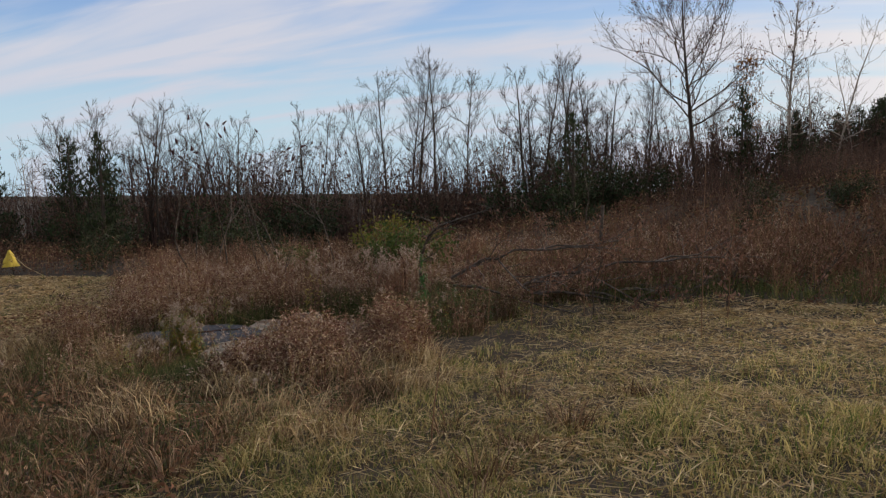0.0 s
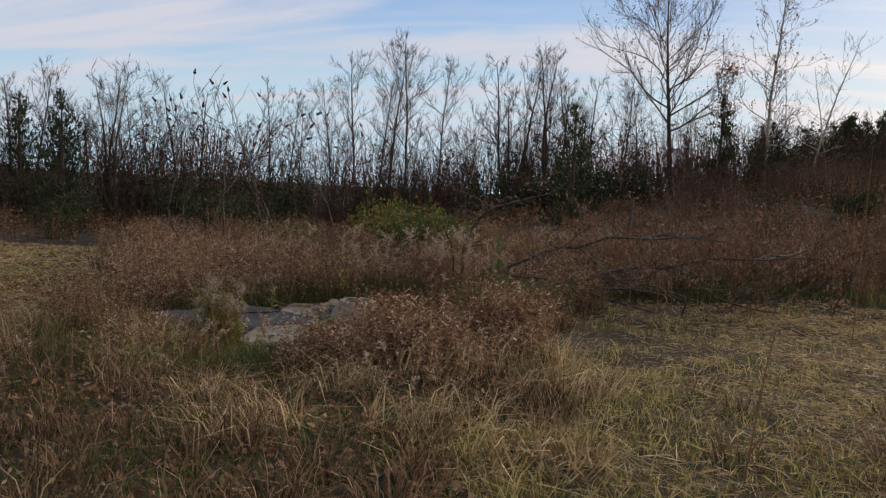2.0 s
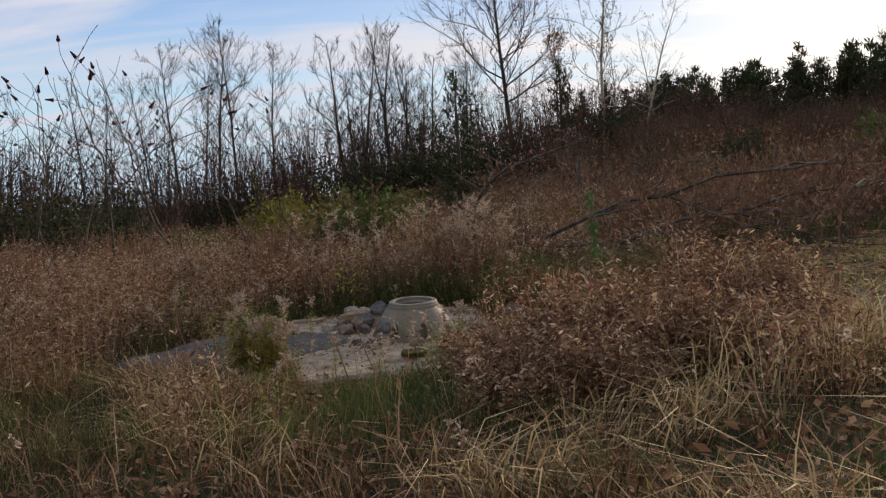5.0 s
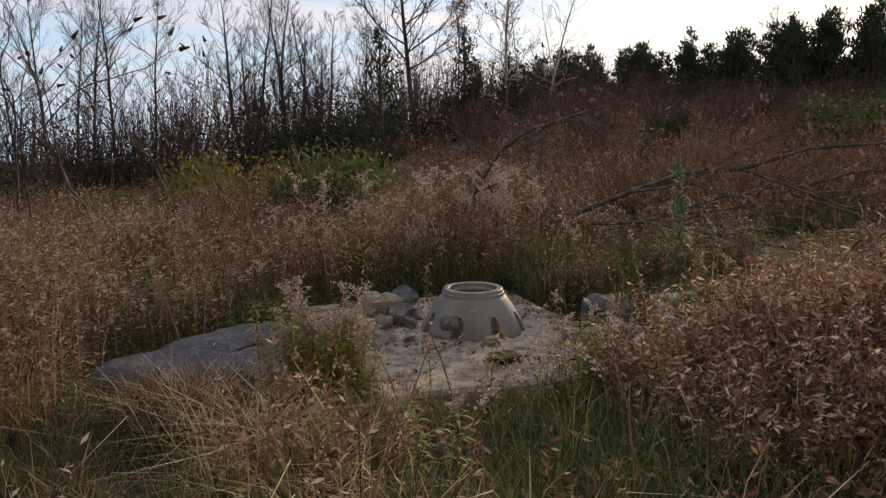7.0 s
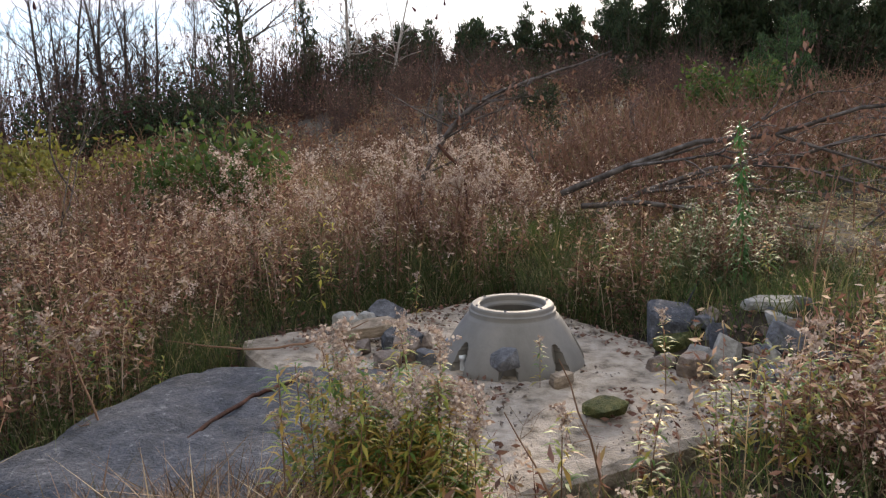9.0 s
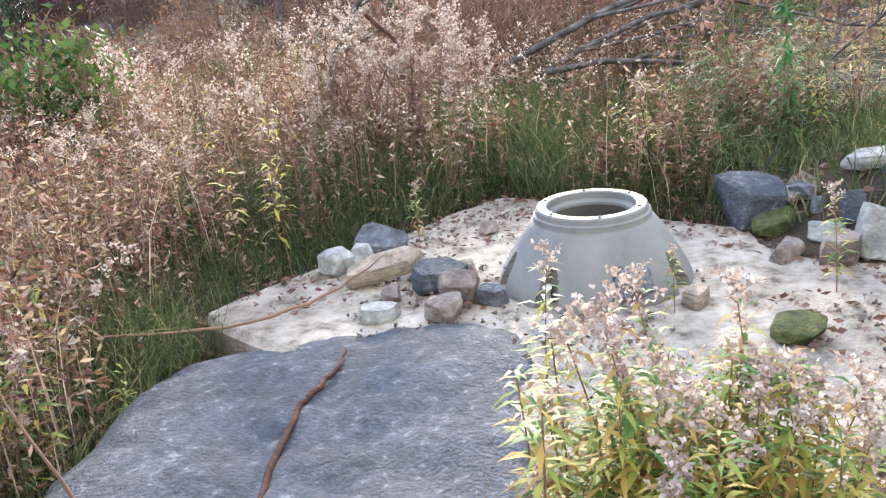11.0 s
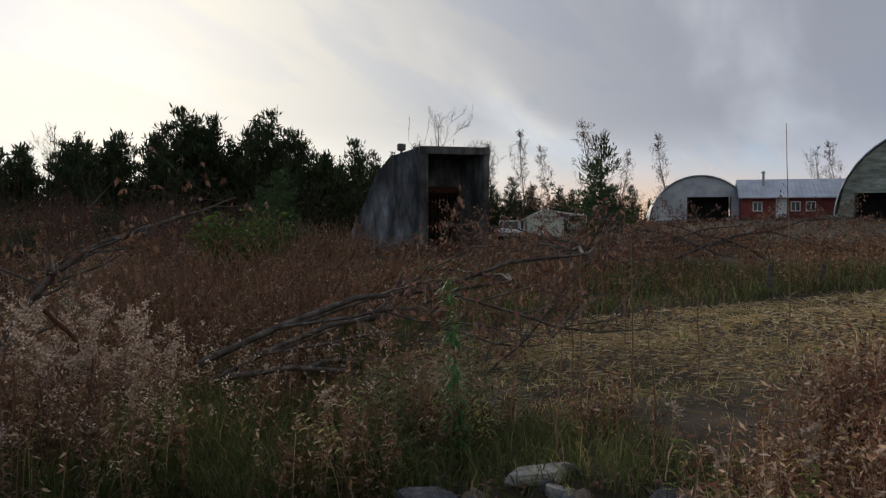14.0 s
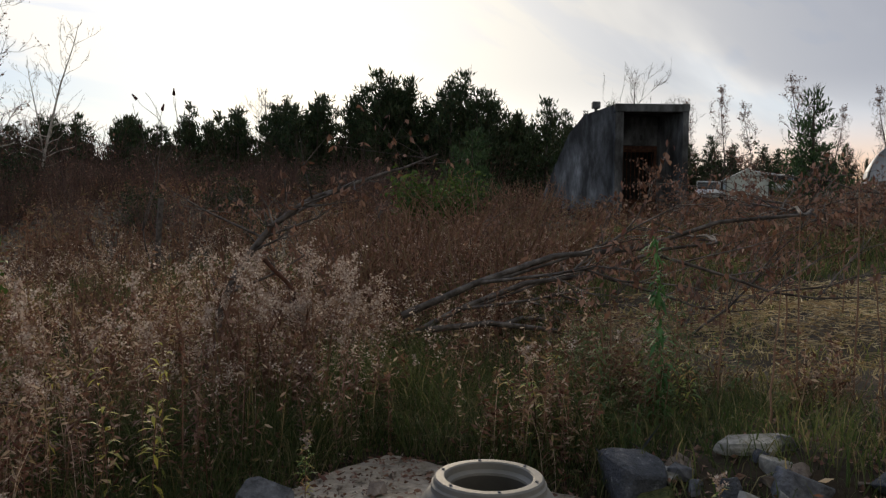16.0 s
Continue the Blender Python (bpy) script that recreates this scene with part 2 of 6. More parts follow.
    white_paint=material("white_paint", [(0.6, 0.62, 0.64), (0.72, 0.74, 0.76)], 1.5, 0.35, 0, spec=0.5),
    glass=material("dark_glass", [(0.02, 0.022, 0.025), (0.03, 0.032, 0.035)], 1, 0.1, 0, spec=0.6),
    rubber=material("tyre_rubber", [(0.015, 0.015, 0.015), (0.03, 0.03, 0.03)], 8, 0.9, 0.2),
    metal_roof=material("pale_metal_roof", [(0.42, 0.43, 0.47), (0.55, 0.56, 0.6), (0.64, 0.65, 0.69)], 0.6, 0.45, 0.1, 3, metal=0.3),
    hut_grey=material("galvanised_sheet", [(0.30, 0.33, 0.38), (0.42, 0.45, 0.50), (0.5, 0.53, 0.57)], 0.7, 0.5, 0.15, 3, metal=0.35),
    red_wall=material("faded_red_boards", [(0.12, 0.03, 0.03), (0.22, 0.05, 0.045), (0.28, 0.08, 0.065)], 1.2, 0.85, 0.3, 8),
    hut_camo=material("patched_green_sheet", [(0.09, 0.11, 0.09), (0.17, 0.20, 0.17), (0.30, 0.32, 0.28), (0.42, 0.42, 0.36)], 1.0, 0.8, 0.3, 5, spread=0.5, stretch=(1, 1, 3.5)),
    yellow=material("yellow_cloth", [(0.5, 0.38, 0.05), (0.65, 0.5, 0.08)], 6, 0.7, 0.2),
    black_plastic=material("black_plastic", [(0.02, 0.02, 0.022), (0.03, 0.03, 0.03)], 6, 0.5, 0),
    blue_label=material("faded_blue_label", [(0.10, 0.16, 0.26), (0.18, 0.24, 0.34)], 20, 0.6, 0),
)

# ---- building helpers ----
rng = np.random.default_rng(7)


def gauss(x, y, a, b, s):
    return np.exp(-((x - a) ** 2 + (y - b) ** 2) / (2 * s * s))


def hillside(x, y):
    """The meadow falls away to the wood on one side and climbs to the pines on the other."""
    k = np.clip((y - 0.35 * np.maximum(x - 8, 0) - 5) / 25, 0, 1)
    k = k * k * (3 - 2 * k)
    return k * np.clip(-0.85 + 0.13 * (x + 4.7), -1.6, 1.7) * np.clip((62 - x) / 20, 0, 1)


def ground_z(x, y):
    z = -0.3 + 2.3 * gauss(x, y, 11, -17, 9) + 1.05 * gauss(x, y, 26, 8, 14) + 4.0 * gauss(x, y, 90, 5, 28)
    z = z + hillside(x, y)
    away = np.maximum(0, np.hypot(x - 2, y + 5) - 43 - 34 * np.clip((x - 46) / 22, 0, 1))
    z = z - 45 * (1 - np.exp(-away * 0.13 / 45)) * np.maximum(np.clip((75 - x) / 30, 0, 1), np.clip((y - 62) / 20, 0, 1)) * np.clip((y + 20) / 20, 0, 1)
    z = z - 0.13 * gauss(x, y, -0.3, -0.3, 1.6) - 0.14 * gauss(x, y, -2.0, -0.4, 0.9)
    u, v = 0.9916 * x + 0.1296 * y, -0.1296 * x + 0.9916 * y
    out = np.maximum(np.maximum(np.abs(u + 0.205) - 1.155, np.abs(v + 0.065) - 1.485), 0)
    z = z - np.maximum(z + 0.075, 0) * np.clip(1 - out / 0.4, 0, 1)
    z = z - 0.16 * gauss(x, y, -0.9, -2.2, 0.8) + 0.2 * gauss(x, y, 1.55, -0.75, 0.5)
    rough = np.clip(out / 0.3, 0, 1)
    return z + rough * 0.035 * np.sin(1.7 * x + 0.6 * y) * np.sin(1.3 * y - 0.5 * x + 1) + 0.02 * np.sin(4.1 * x + 1.3) * np.sin(3.7 * y)


def gz(x, y):
    return float(ground_z(x, y))


def thing(name, label, category, group="", kind="", at=None):
    ob = new(name)
    if at is not None:
        ob.matrix_basis = at
    return tagged(ob, label, category, group, kind)


def link(name, bm, mat, parent=None, label="", smooth=False):
    me = bpy.data.meshes.new(name)
    bm.to_mesh(me)
    bm.free()
    me.materials.append(mat)
    if smooth:
        me.shade_smooth()
    ob = new(name, me)
    if parent:
        ob.parent = parent
    return tagged(ob, label)


part = link


def raw(name, verts, faces, mat, parent=None, label="", smooth=False):
    """A mesh object from arrays of vertices and of faces with one number of corners."""
    verts, faces = np.asarray(verts, np.float32).reshape(-1, 3), np.asarray(faces, np.int32)
    me = bpy.data.meshes.new(name)
    n, k = faces.shape
    me.vertices.add(len(verts))
    me.vertices.foreach_set("co", verts.ravel())
    me.loops.add(n * k)
    me.loops.foreach_set("vertex_index", faces.ravel())
    me.polygons.add(n)
    me.polygons.foreach_set("loop_start", np.arange(n, dtype=np.int32) * k)
    me.update(calc_edges=True)
    me.validate()
    me.materials.append(mat)
    if smooth:
        me.shade_smooth()
    ob = new(name, me)
    if parent:
        ob.parent = parent
    return tagged(ob, label)


def box(bm, x0, x1, y0, y1, z0, z1, bevel=0.0):
    vs = bmesh.ops.create_cube(bm, size=1)["verts"]
    for v in vs:
        v.co = Vector(((x0 + x1) / 2 + v.co.x * (x1 - x0), (y0 + y1) / 2 + v.co.y * (y1 - y0), (z0 + z1) / 2 + v.co.z * (z1 - z0)))
    if bevel:
        es = list({e for v in vs for e in v.link_edges})
        bmesh.ops.bevel(bm, geom=es, offset=bevel, segments=2, affect="EDGES")


def prism(bm, pts, extrude):
    vs = [bm.verts.new(p) for p in pts]
    f = bm.faces.new(vs)
    r = bmesh.ops.extrude_face_region(bm, geom=[f])
    bmesh.ops.translate(bm, vec=extrude, verts=[v for v in r["geom"] if isinstance(v, bmesh.types.BMVert)])
    bmesh.ops.recalc_face_normals(bm, faces=bm.faces)


class Tubes:
    """Collects tapered tubes of a few sides into one mesh of quads."""

    def __init__(self):
        self.v, self.f, self.n = [], [], 0

    def add(self, pts, radii, sides=5):
        pts = np.asarray(pts, float)
        d = np.gradient(pts, axis=0)
        d /= np.linalg.norm(d, axis=1)[:, None] + 1e-9
        ref = np.where(np.abs(d[:, 2:3]) > 0.9, [[1.0, 0, 0]], [[0, 0, 1.0]])
        u = np.cross(d, ref)
        u /= np.linalg.norm(u, axis=1)[:, None] + 1e-9
        w = np.cross(d, u)
        a = np.arange(sides) * 2 * np.pi / sides
        ring = pts[:, None, :] + np.asarray(radii)[:, None, None] * (np.cos(a)[None, :, None] * u[:, None, :] + np.sin(a)[None, :, None] * w[:, None, :])
        self.v.append(ring.reshape(-1, 3))
        k = len(pts)
        i = np.arange(k - 1)[:, None] * sides + np.arange(sides)[None, :]
        j = np.arange(k - 1)[:, None] * sides + (np.arange(sides)[None, :] + 1) % sides
        q = np.stack([i, j, j + sides, i + sides], -1).reshape(-1, 4) + self.n
        self.f.append(q)
        self.n += k * sides

    def make(self, name, mat, parent=None, label="", smooth=True):
        return raw(name, np.concatenate(self.v), np.concatenate(self.f), mat, parent, label, smooth)


def blade_mesh(p, h, w, yaw, lean, curl=0.35):
    """Curved grass blades: arrays of roots, heights, widths, headings and leans. Three triangles each."""
    n = len(p)
    d = np.stack([np.cos(yaw), np.sin(yaw), np.zeros(n)], 1)
    s = np.stack([-np.sin(yaw), np.cos(yaw), np.zeros(n)], 1)
    tw = rng.uniform(0, np.pi, n)
    s = s * np.cos(tw)[:, None] + d * np.sin(tw)[:, None]
    up = np.array([0, 0, 1.0])
    mid = p + d * (h * lean * 0.4)[:, None] + up * (h * 0.58)[:, None]
    tip = p + d * (h * lean * (1 + curl))[:, None] + up * (h * np.sqrt(np.clip(1 - 0.6 * lean ** 2, 0.06, 1)))[:, None]
    hw = (w / 2)[:, None]
    v = np.stack([p - s * hw, p + s * hw, mid - s * hw * 0.8, mid + s * hw * 0.8, tip], 1).reshape(-1, 3)
    b = np.arange(n)[:, None] * 5
    f = np.concatenate([b + [[0, 1, 3]], b + [[0, 3, 2]], b + [[2, 3, 4]]], 1).reshape(-1, 3)
    return v, f


def leaf_mesh(c, direction, length, width, tilt=None):
    """Pointed leaves as two triangles folded on the midrib; arrays of base points and directions."""
    n = len(c)
    d = direction / (np.linalg.norm(direction, axis=1)[:, None] + 1e-9)
    r = rng.normal(size=(n, 3))
    s = np.cross(d, r)
    s /= np.linalg.norm(s, axis=1)[:, None] + 1e-9
    nn = np.cross(d, s)
    mid = c + d * (length * 0.45)[:, None]
    v = np.stack([c, mid + s * (width / 2)[:, None] + nn * (width * 0.2)[:, None], c + d * length[:, None], mid - s * (width / 2)[:, None] + nn * (width * 0.2)[:, None]], 1).reshape(-1, 3)
    b = np.arange(n)[:, None] * 4
    f = np.concatenate([b + [[0, 1, 2]], b + [[0, 2, 3]]], 1).reshape(-1, 3)
    return v, f


def joined(parts):
    vs, fs, n = [], [], 0
    for v, f in parts:
        vs.append(v)
        fs.append(f + n)
        n += len(v)
    return np.concatenate(vs), np.concatenate(fs)


# ---- ground ----


def field_kind(x, y):
    """1 in the mown field, 2 on the mown path, 0 in tall weeds."""
    wob = 0.35 * np.sin(1.1 * y + 0.4) + 0.25 * np.sin(2.7 * y + x)
    right = (x > 3.0 + wob) & (y < 2.5 + 0.32 * np.clip(x - 3, 0, 3.7) - 0.95 * np.maximum(x - 6.7, 0) + 0.35 * np.sin(0.8 * x)) & (x < 19)
    near = (y < -8.6 + 0.3 * wob) & (x > -2.5)
    left = (x < -2.2 - 0.55 * (y + 5) + 0.5 * np.clip(y + 2.5, 0, 1) + wob) & (y < 6.5 - 0.05 * x) & (x > -30)
    return np.where(right | near, 1, np.where(left, 2, 0))


def on_slab(x, y, grow=0.0):
    c, s = math.cos(0.13), math.sin(0.13)
    u, v = c * x + s * y, -s * x + c * y
    return (u > -1.36 - grow) & (u < 0.95 + grow) & (v > -1.55 - grow) & (v < 1.42 + grow)


def on_boulder(x, y, grow=0.0):
    dx, dy = x + 1.78, y + 0.35
    c, s = math.cos(0.82), math.sin(0.82)
    u, v = c * dx + s * dy, -s * dx + c * dy
    return (np.abs(u) / (1.2 + grow)) ** 4 + (np.abs(v) / (0.8 + grow)) ** 4 < 1


def build_ground():
    xs = np.concatenate([-np.geomspace(900, 31, 22), np.arange(-30, -5, 0.6), np.arange(-5, 5, 0.14), np.arange(5, 40, 0.6), np.geomspace(41, 900, 34)])
    ys = np.concatenate([-np.geomspace(900, 21, 22), np.arange(-20, -7, 0.5), np.arange(-7, 4, 0.14), np.arange(4, 20, 0.5), np.geomspace(20.5, 900, 40)])
    X, Y = np.meshgrid(xs, ys)
    Z = ground_z(X, Y)
    nx, ny = len(xs), len(ys)
    i = (np.arange(ny - 1)[:, None] * nx + np.arange(nx - 1)[None, :]).ravel()
    f = np.stack([i, i + 1, i + nx + 1, i + nx], 1)
    g = raw("ground", np.stack([X, Y, Z], -1).reshape(-1, 3), f, M["soil"], smooth=True)
    tagged(g, "brown autumn field soil under grass and dry weeds", "ground", kind="structure")


build_ground()


def bare_soil(x, y):
    """Worn earth: the wheel track beside the weeds and scars in the mown field."""
    track = (np.hypot((x + 5.4) / 2.0, (y + 1.75) / 0.55) < 0.75 + 0.5 * clump(x, y, 1.6))
    scars = (x > 1.5) & (smooth_noise(0.5 * x + 40.3, 1.7 * y + 13.7) > 0.87)
    return track | scars


def scatter(n, x0, x1, y0, y1):
    return rng.uniform(x0, x1, n), rng.uniform(y0, y1, n)


def view_density(x, y, reach):
    """Keeps plants dense along the walk and thin far away from it."""
    d = np.minimum.reduce([np.hypot(x - a, y - b) for a, b in ((6, -12), (3, -10.5), (0.5, -9), (-1.5, -6.5), (-2.7, -3))])
    return rng.uniform(0, 1, len(x)) < np.clip(reach / np.maximum(d, 0.1), 0, 1) ** 1.3


def stuff(name, vf, mat, label, category):
    return tagged(raw(name, vf[0], vf[1], mat), label, category, kind="stuff")


def lattice(i, j):
    """A fixed random number for each point of a square lattice."""
    n = (i.astype(np.int64) * 374761393 + j.astype(np.int64) * 668265263) & 0x7FFFFFFF
    n = ((n ^ (n >> 13)) * 1274126177) & 0x7FFFFFFF
    return ((n ^ (n >> 16)) & 0xFFFF) / 65535.0


def smooth_noise(x, y):
    x, y = np.asarray(x, float), np.asarray(y, float)
    i, j = np.floor(x), np.floor(y)
    u, v = x - i, y - j
    u, v = u * u * (3 - 2 * u), v * v * (3 - 2 * v)
    return (lattice(i, j) * (1 - u) + lattice(i + 1, j) * u) * (1 - v) + (lattice(i, j + 1) * (1 - u) + lattice(i + 1, j + 1) * u) * v


def clump(x, y, f=0.9):
    """Uneven patches, 0 to 1."""
    n = 0.65 * smooth_noise(1.5 * f * x + 7.3, 1.5 * f * y + 2.1) + 0.35 * smooth_noise(3.7 * f * x + 31.7, 3.7 * f * y + 11.9)
    return np.clip(0.5 + (n - 0.5) * 1.7, 0, 1)


def build_grass():
    # short blades in the mown field and on the path
    x, y = scatter(380000, -16, 14, -17, 7)
    k = (field_kind(x, y) > 0) & view_density(x, y, 4.6) & (~bare_soil(x, y) | (rng.uniform(0, 1, len(x)) < 0.25))
    x, y = x[k], y[k]
    n = len(x)
    c = clump(x, y, 1.4)
    h = rng.uniform(0.04, 0.12, n) * (0.3 + 1.5 * c * c)
    p = np.stack([x, y, ground_z(x, y) - 0.01], 1)
    far = np.clip(np.hypot(x - 1, y + 9) / 7, 1, 3)
    stuff("mown_grass", blade_mesh(p, h, rng.uniform(0.004, 0.009, n) * far, rng.uniform(0, 6.28, n), rng.uniform(0.2, 0.9, n)), M["mown"], "short mown grass, green and straw coloured", "grass")
    # thick turf right beside the walk
    x, y = scatter(120000, 0.5, 11, -12.5, -2.5)
    k = (field_kind(x, y) > 0) & view_density(x, y, 3.4) & ~bare_soil(x, y) & (rng.uniform(0, 1, len(x)) < 0.15 + 1.0 * clump(x, y, 2.0))
    x, y = x[k], y[k]
    n = len(x)
    c = clump(x, y, 2.0) * clump(x, y, 0.7)
    p = np.stack([x, y, ground_z(x, y) - 0.01], 1)
    stuff("turf", blade_mesh(p, rng.uniform(0.04, 0.12, n) * (0.35 + 2.2 * c), rng.uniform(0.005, 0.011, n), rng.uniform(0, 6.28, n), rng.uniform(0.3, 1.1, n)), M["mown"], "thick tufted turf, green and straw coloured", "grass")
    # cut straw lying on it
    x, y = scatter(260000, -14, 24, -17, 6)
    k = (field_kind(x, y) > 0) & view_density(x, y, 4.5) & (~bare_soil(x, y) | (rng.uniform(0, 1, len(x)) < 0.2)) & (rng.uniform(0, 1, len(x)) < 0.25 + 0.75 * clump(x, y, 1.1))
    x, y = x[k], y[k]
    n = len(x)
    p = np.stack([x, y, ground_z(x, y) + rng.uniform(0.005, 0.06, n)], 1)
    yaw = rng.uniform(0, 6.28, n)
    far = np.clip(np.hypot(x - 1, y + 9) / 9, 1, 1.6)
    d = np.stack([np.cos(yaw), np.sin(yaw), rng.normal(0.05, 0.2, n)], 1)
    stuff("cut_straw", leaf_mesh(p, d, rng.uniform(0.08, 0.3, n), rng.uniform(0.005, 0.011, n) * far), M["straw"], "pale cut straw lying flat on the mown field", "straw")
    # green undergrowth below the weeds
    x, y = scatter(230000, -9, 7, -11, 12)
    k = (field_kind(x, y) == 0) & ~on_slab(x, y, 0.02) & ~on_boulder(x, y, 0.03) & view_density(x, y, 5.0)
    x, y = x[k], y[k]
    n = len(x)
    h = rng.uniform(0.14, 0.42, n) * (0.55 + 0.6 * clump(x, y, 0.8)) * np.where((y > 1.3) & (x > -0.6), 1.5, np.where(y < -4.2, 0.55, 1))
    h *= np.where(on_slab(x, y, 0.25) | on_boulder(x, y, 0.25), 0.7, 1)
    p = np.stack([x, y, ground_z(x, y) - 0.02], 1)
    stuff("green_undergrowth", blade_mesh(p, h, rng.uniform(0.004, 0.01, n), rng.uniform(0, 6.28, n), rng.uniform(0.1, 0.9, n)), M["green"], "green and straw grass growing between the weeds", "grass")
    # bleached tall grass bending over along the path
    x, y = scatter(110000, -6, 4.5, -12, 4)
    tuft = (np.hypot(x + 2.1, y + 1.95) < 0.5) | (np.hypot(x + 1.2, y + 2.9) < 0.5)
    edge = tuft | (field_kind(x + 0.6, y) != field_kind(x - 0.6, y)) | ((y < -4.5) & (y > -10) & (clump(x, y, 0.7) > 0.55))
    k = ((field_kind(x, y) == 0) | tuft) & edge & ~on_slab(x, y, 0.3) & ~on_boulder(x, y, 0.05) & (rng.uniform(0, 1, len(x)) < np.clip((clump(x, y, 1.6) - 0.3) * 2, 0.03, 1))
    x, y = x[k], y[k]
    n = len(x)
    p = np.stack([x, y, ground_z(x, y) - 0.02], 1)
    stuff("bleached_grass", blade_mesh(p, rng.uniform(0.12, 0.42, n), rng.uniform(0.006, 0.012, n), rng.uniform(0, 6.28, n), rng.uniform(0.2, 1.1, n)), M["tawny"], "bleached bending grass along the edge of the path", "grass")


    # grass fringe behind the slab and green bank past the mown field
    x0, y0 = scatter(42000, -2.8, 2.8, -0.4, 3.4)
    x1, y1 = scatter(60000, 4.5, 20, -7, 10)
    x, y = np.concatenate([x0, x1]), np.concatenate([y0, y1])
    k = (field_kind(x, y) == 0) & ~on_slab(x, y, 0.03) & ~on_boulder(x, y, 0.05) & (np.hypot(x - 1.2, y + 0.9) > 0.75) & (rng.uniform(0, 1, len(x)) < 0.25 + clump(x, y, 0.9))
    x, y = x[k], y[k]
    n = len(x)
    far = np.clip(np.hypot(x + 3, y + 2.5) / 7, 0.8, 2.4)
    p = np.stack([x, y, ground_z(x, y) - 0.02], 1)
    stuff("bank_grass", blade_mesh(p, rng.uniform(0.14, 0.42, n) * (0.6 + 0.7 * clump(x, y, 0.9)), rng.uniform(0.004, 0.009, n) * far, rng.uniform(0, 6.28, n), rng.uniform(0.2, 1.1, n)), M["green"], "green and straw grass on the bank round the slab", "grass")


build_grass()


def build_tussocks():
    # tussocks of bent dry grass, and pale mats of straw on the path and the field
    out = []
    for _ in range(150):
        cx, cy = rng.uniform(-3.5, 6), rng.uniform(-10.5, -3.2)
        if math.hypot(cx + 2.2, cy + 5.2) < 0.7 or (cx > 3.2 and rng.uniform() < 0.6):
            continue
        n = int(rng.integers(40, 110))
        a, q = rng.uniform(0, 6.28, n), 0.16 * np.sqrt(rng.uniform(0, 1, n))
        x, y = cx + q * np.cos(a), cy + q * np.sin(a)
        out.append(blade_mesh(np.stack([x, y, ground_z(x, y) - 0.02], 1), rng.uniform(0.12, 0.42, n) * rng.uniform(0.5, 1.05), rng.uniform(0.006, 0.011, n), a + rng.normal(0, 0.5, n), rng.uniform(0.2, 1.1, n)))
    for cx, cy, rad, n in ((-2.15, -1.75, 0.5, 2200), (-1.5, -2.6, 0.45, 1300)):
        a, q = rng.uniform(0, 6.28, n), rad * np.sqrt(rng.uniform(0, 1, n))
        x, y = cx + q * np.cos(a), cy + q * np.sin(a)
        out.append(blade_mesh(np.stack([x, y, ground_z(x, y) - 0.02], 1), rng.uniform(0.25, 0.52, n), rng.uniform(0.006, 0.011, n), rng.uniform(0, 6.28, n), rng.uniform(0.2, 1.0, n)))
    pale = []
    for cx, cy, rad, n, hh in ((-1.75, -2.9, 0.3, 330, 0.6), (-1.45, -3.5, 0.3, 220, 0.42), (-2.05, -2.1, 0.3, 330, 0.55), (-1.95, -2.5, 0.25, 260, 0.6), (-3.75, -2.3, 0.36, 400, 0.6), (-3.55, -1.5, 0.3, 300, 0.55), (-4.3, -2.6, 0.4, 360, 0.55), (-1.0, -4.3, 0.35, 180, 0.35), (2.2, -3.9, 0.5, 420, 0.55), (2.9, -3.2, 0.4, 500, 0.5), (3.4, -4.6, 0.4, 420, 0.4), (1.2, -4.6, 0.4, 420, 0.45), (2.5, -6.0, 0.45, 420, 0.42), (1.2, -6.4, 0.4, 380, 0.4), (3.3, -7.0, 0.4, 380, 0.38), (0.3, -5.2, 0.3, 300, 0.45)):
        n, rad = int(n * 0.55), rad * 1.25
        a, q = rng.uniform(0, 6.28, n), rad * np.sqrt(rng.uniform(0, 1, n))
        x, y = cx + q * np.cos(a), cy + q * np.sin(a)
        sway = rng.uniform(0, 6.28)
        pale.append(blade_mesh(np.stack([x, y, ground_z(x, y) - 0.02], 1), hh * rng.uniform(0.4, 1.15, n), rng.uniform(0.006, 0.014, n), np.where(rng.uniform(0, 1, n) < 0.5, sway + rng.normal(0, 0.8, n), rng.uniform(0, 6.28, n)), rng.uniform(0.3, 1.25, n), 0.6))
    stuff("straw_tussocks", joined(pale), M["straw"], "pale straw tussocks bending over beside the walk", "grass")
    stuff("grass_tussocks", joined(out), M["tawny"], "tussocks of bent tawny grass beside the walk", "grass")
    x, y = scatter(150000, -18, 12, -8, 7)
    k = (field_kind(x, y) > 0) & ((x < -2) | (x > 5)) & (~bare_soil(x, y) | (rng.uniform(0, 1, len(x)) < 0.15)) & (clump(x, y, 0.9) + rng.uniform(0, 0.6, len(x)) > 0.5)
    x, y = x[k], y[k]
    n = len(x)
    wide = np.clip(np.hypot(x - 1, y + 9) / 8, 1, 2.6)
    yaw = rng.uniform(0, 6.28, n)
    d = np.stack([np.cos(yaw), np.sin(yaw), rng.normal(0.1, 0.12, n)], 1)
    p = np.stack([x, y, ground_z(x, y) + rng.uniform(0.01, 0.05, n)], 1)
    x0, y0 = scatter(15000, -7, 3.2, -10, -3.4)
    x1, y1 = scatter(5000, -7.5, -3.2, -4.5, 2.5)
    x2, y2 = np.concatenate([x0, x1]), np.concatenate([y0, y1])
    kk = (clump(x2, y2, 0.8) + rng.uniform(0, 0.7, len(x2)) > 0.55) & ~on_boulder(x2, y2, 0.0)
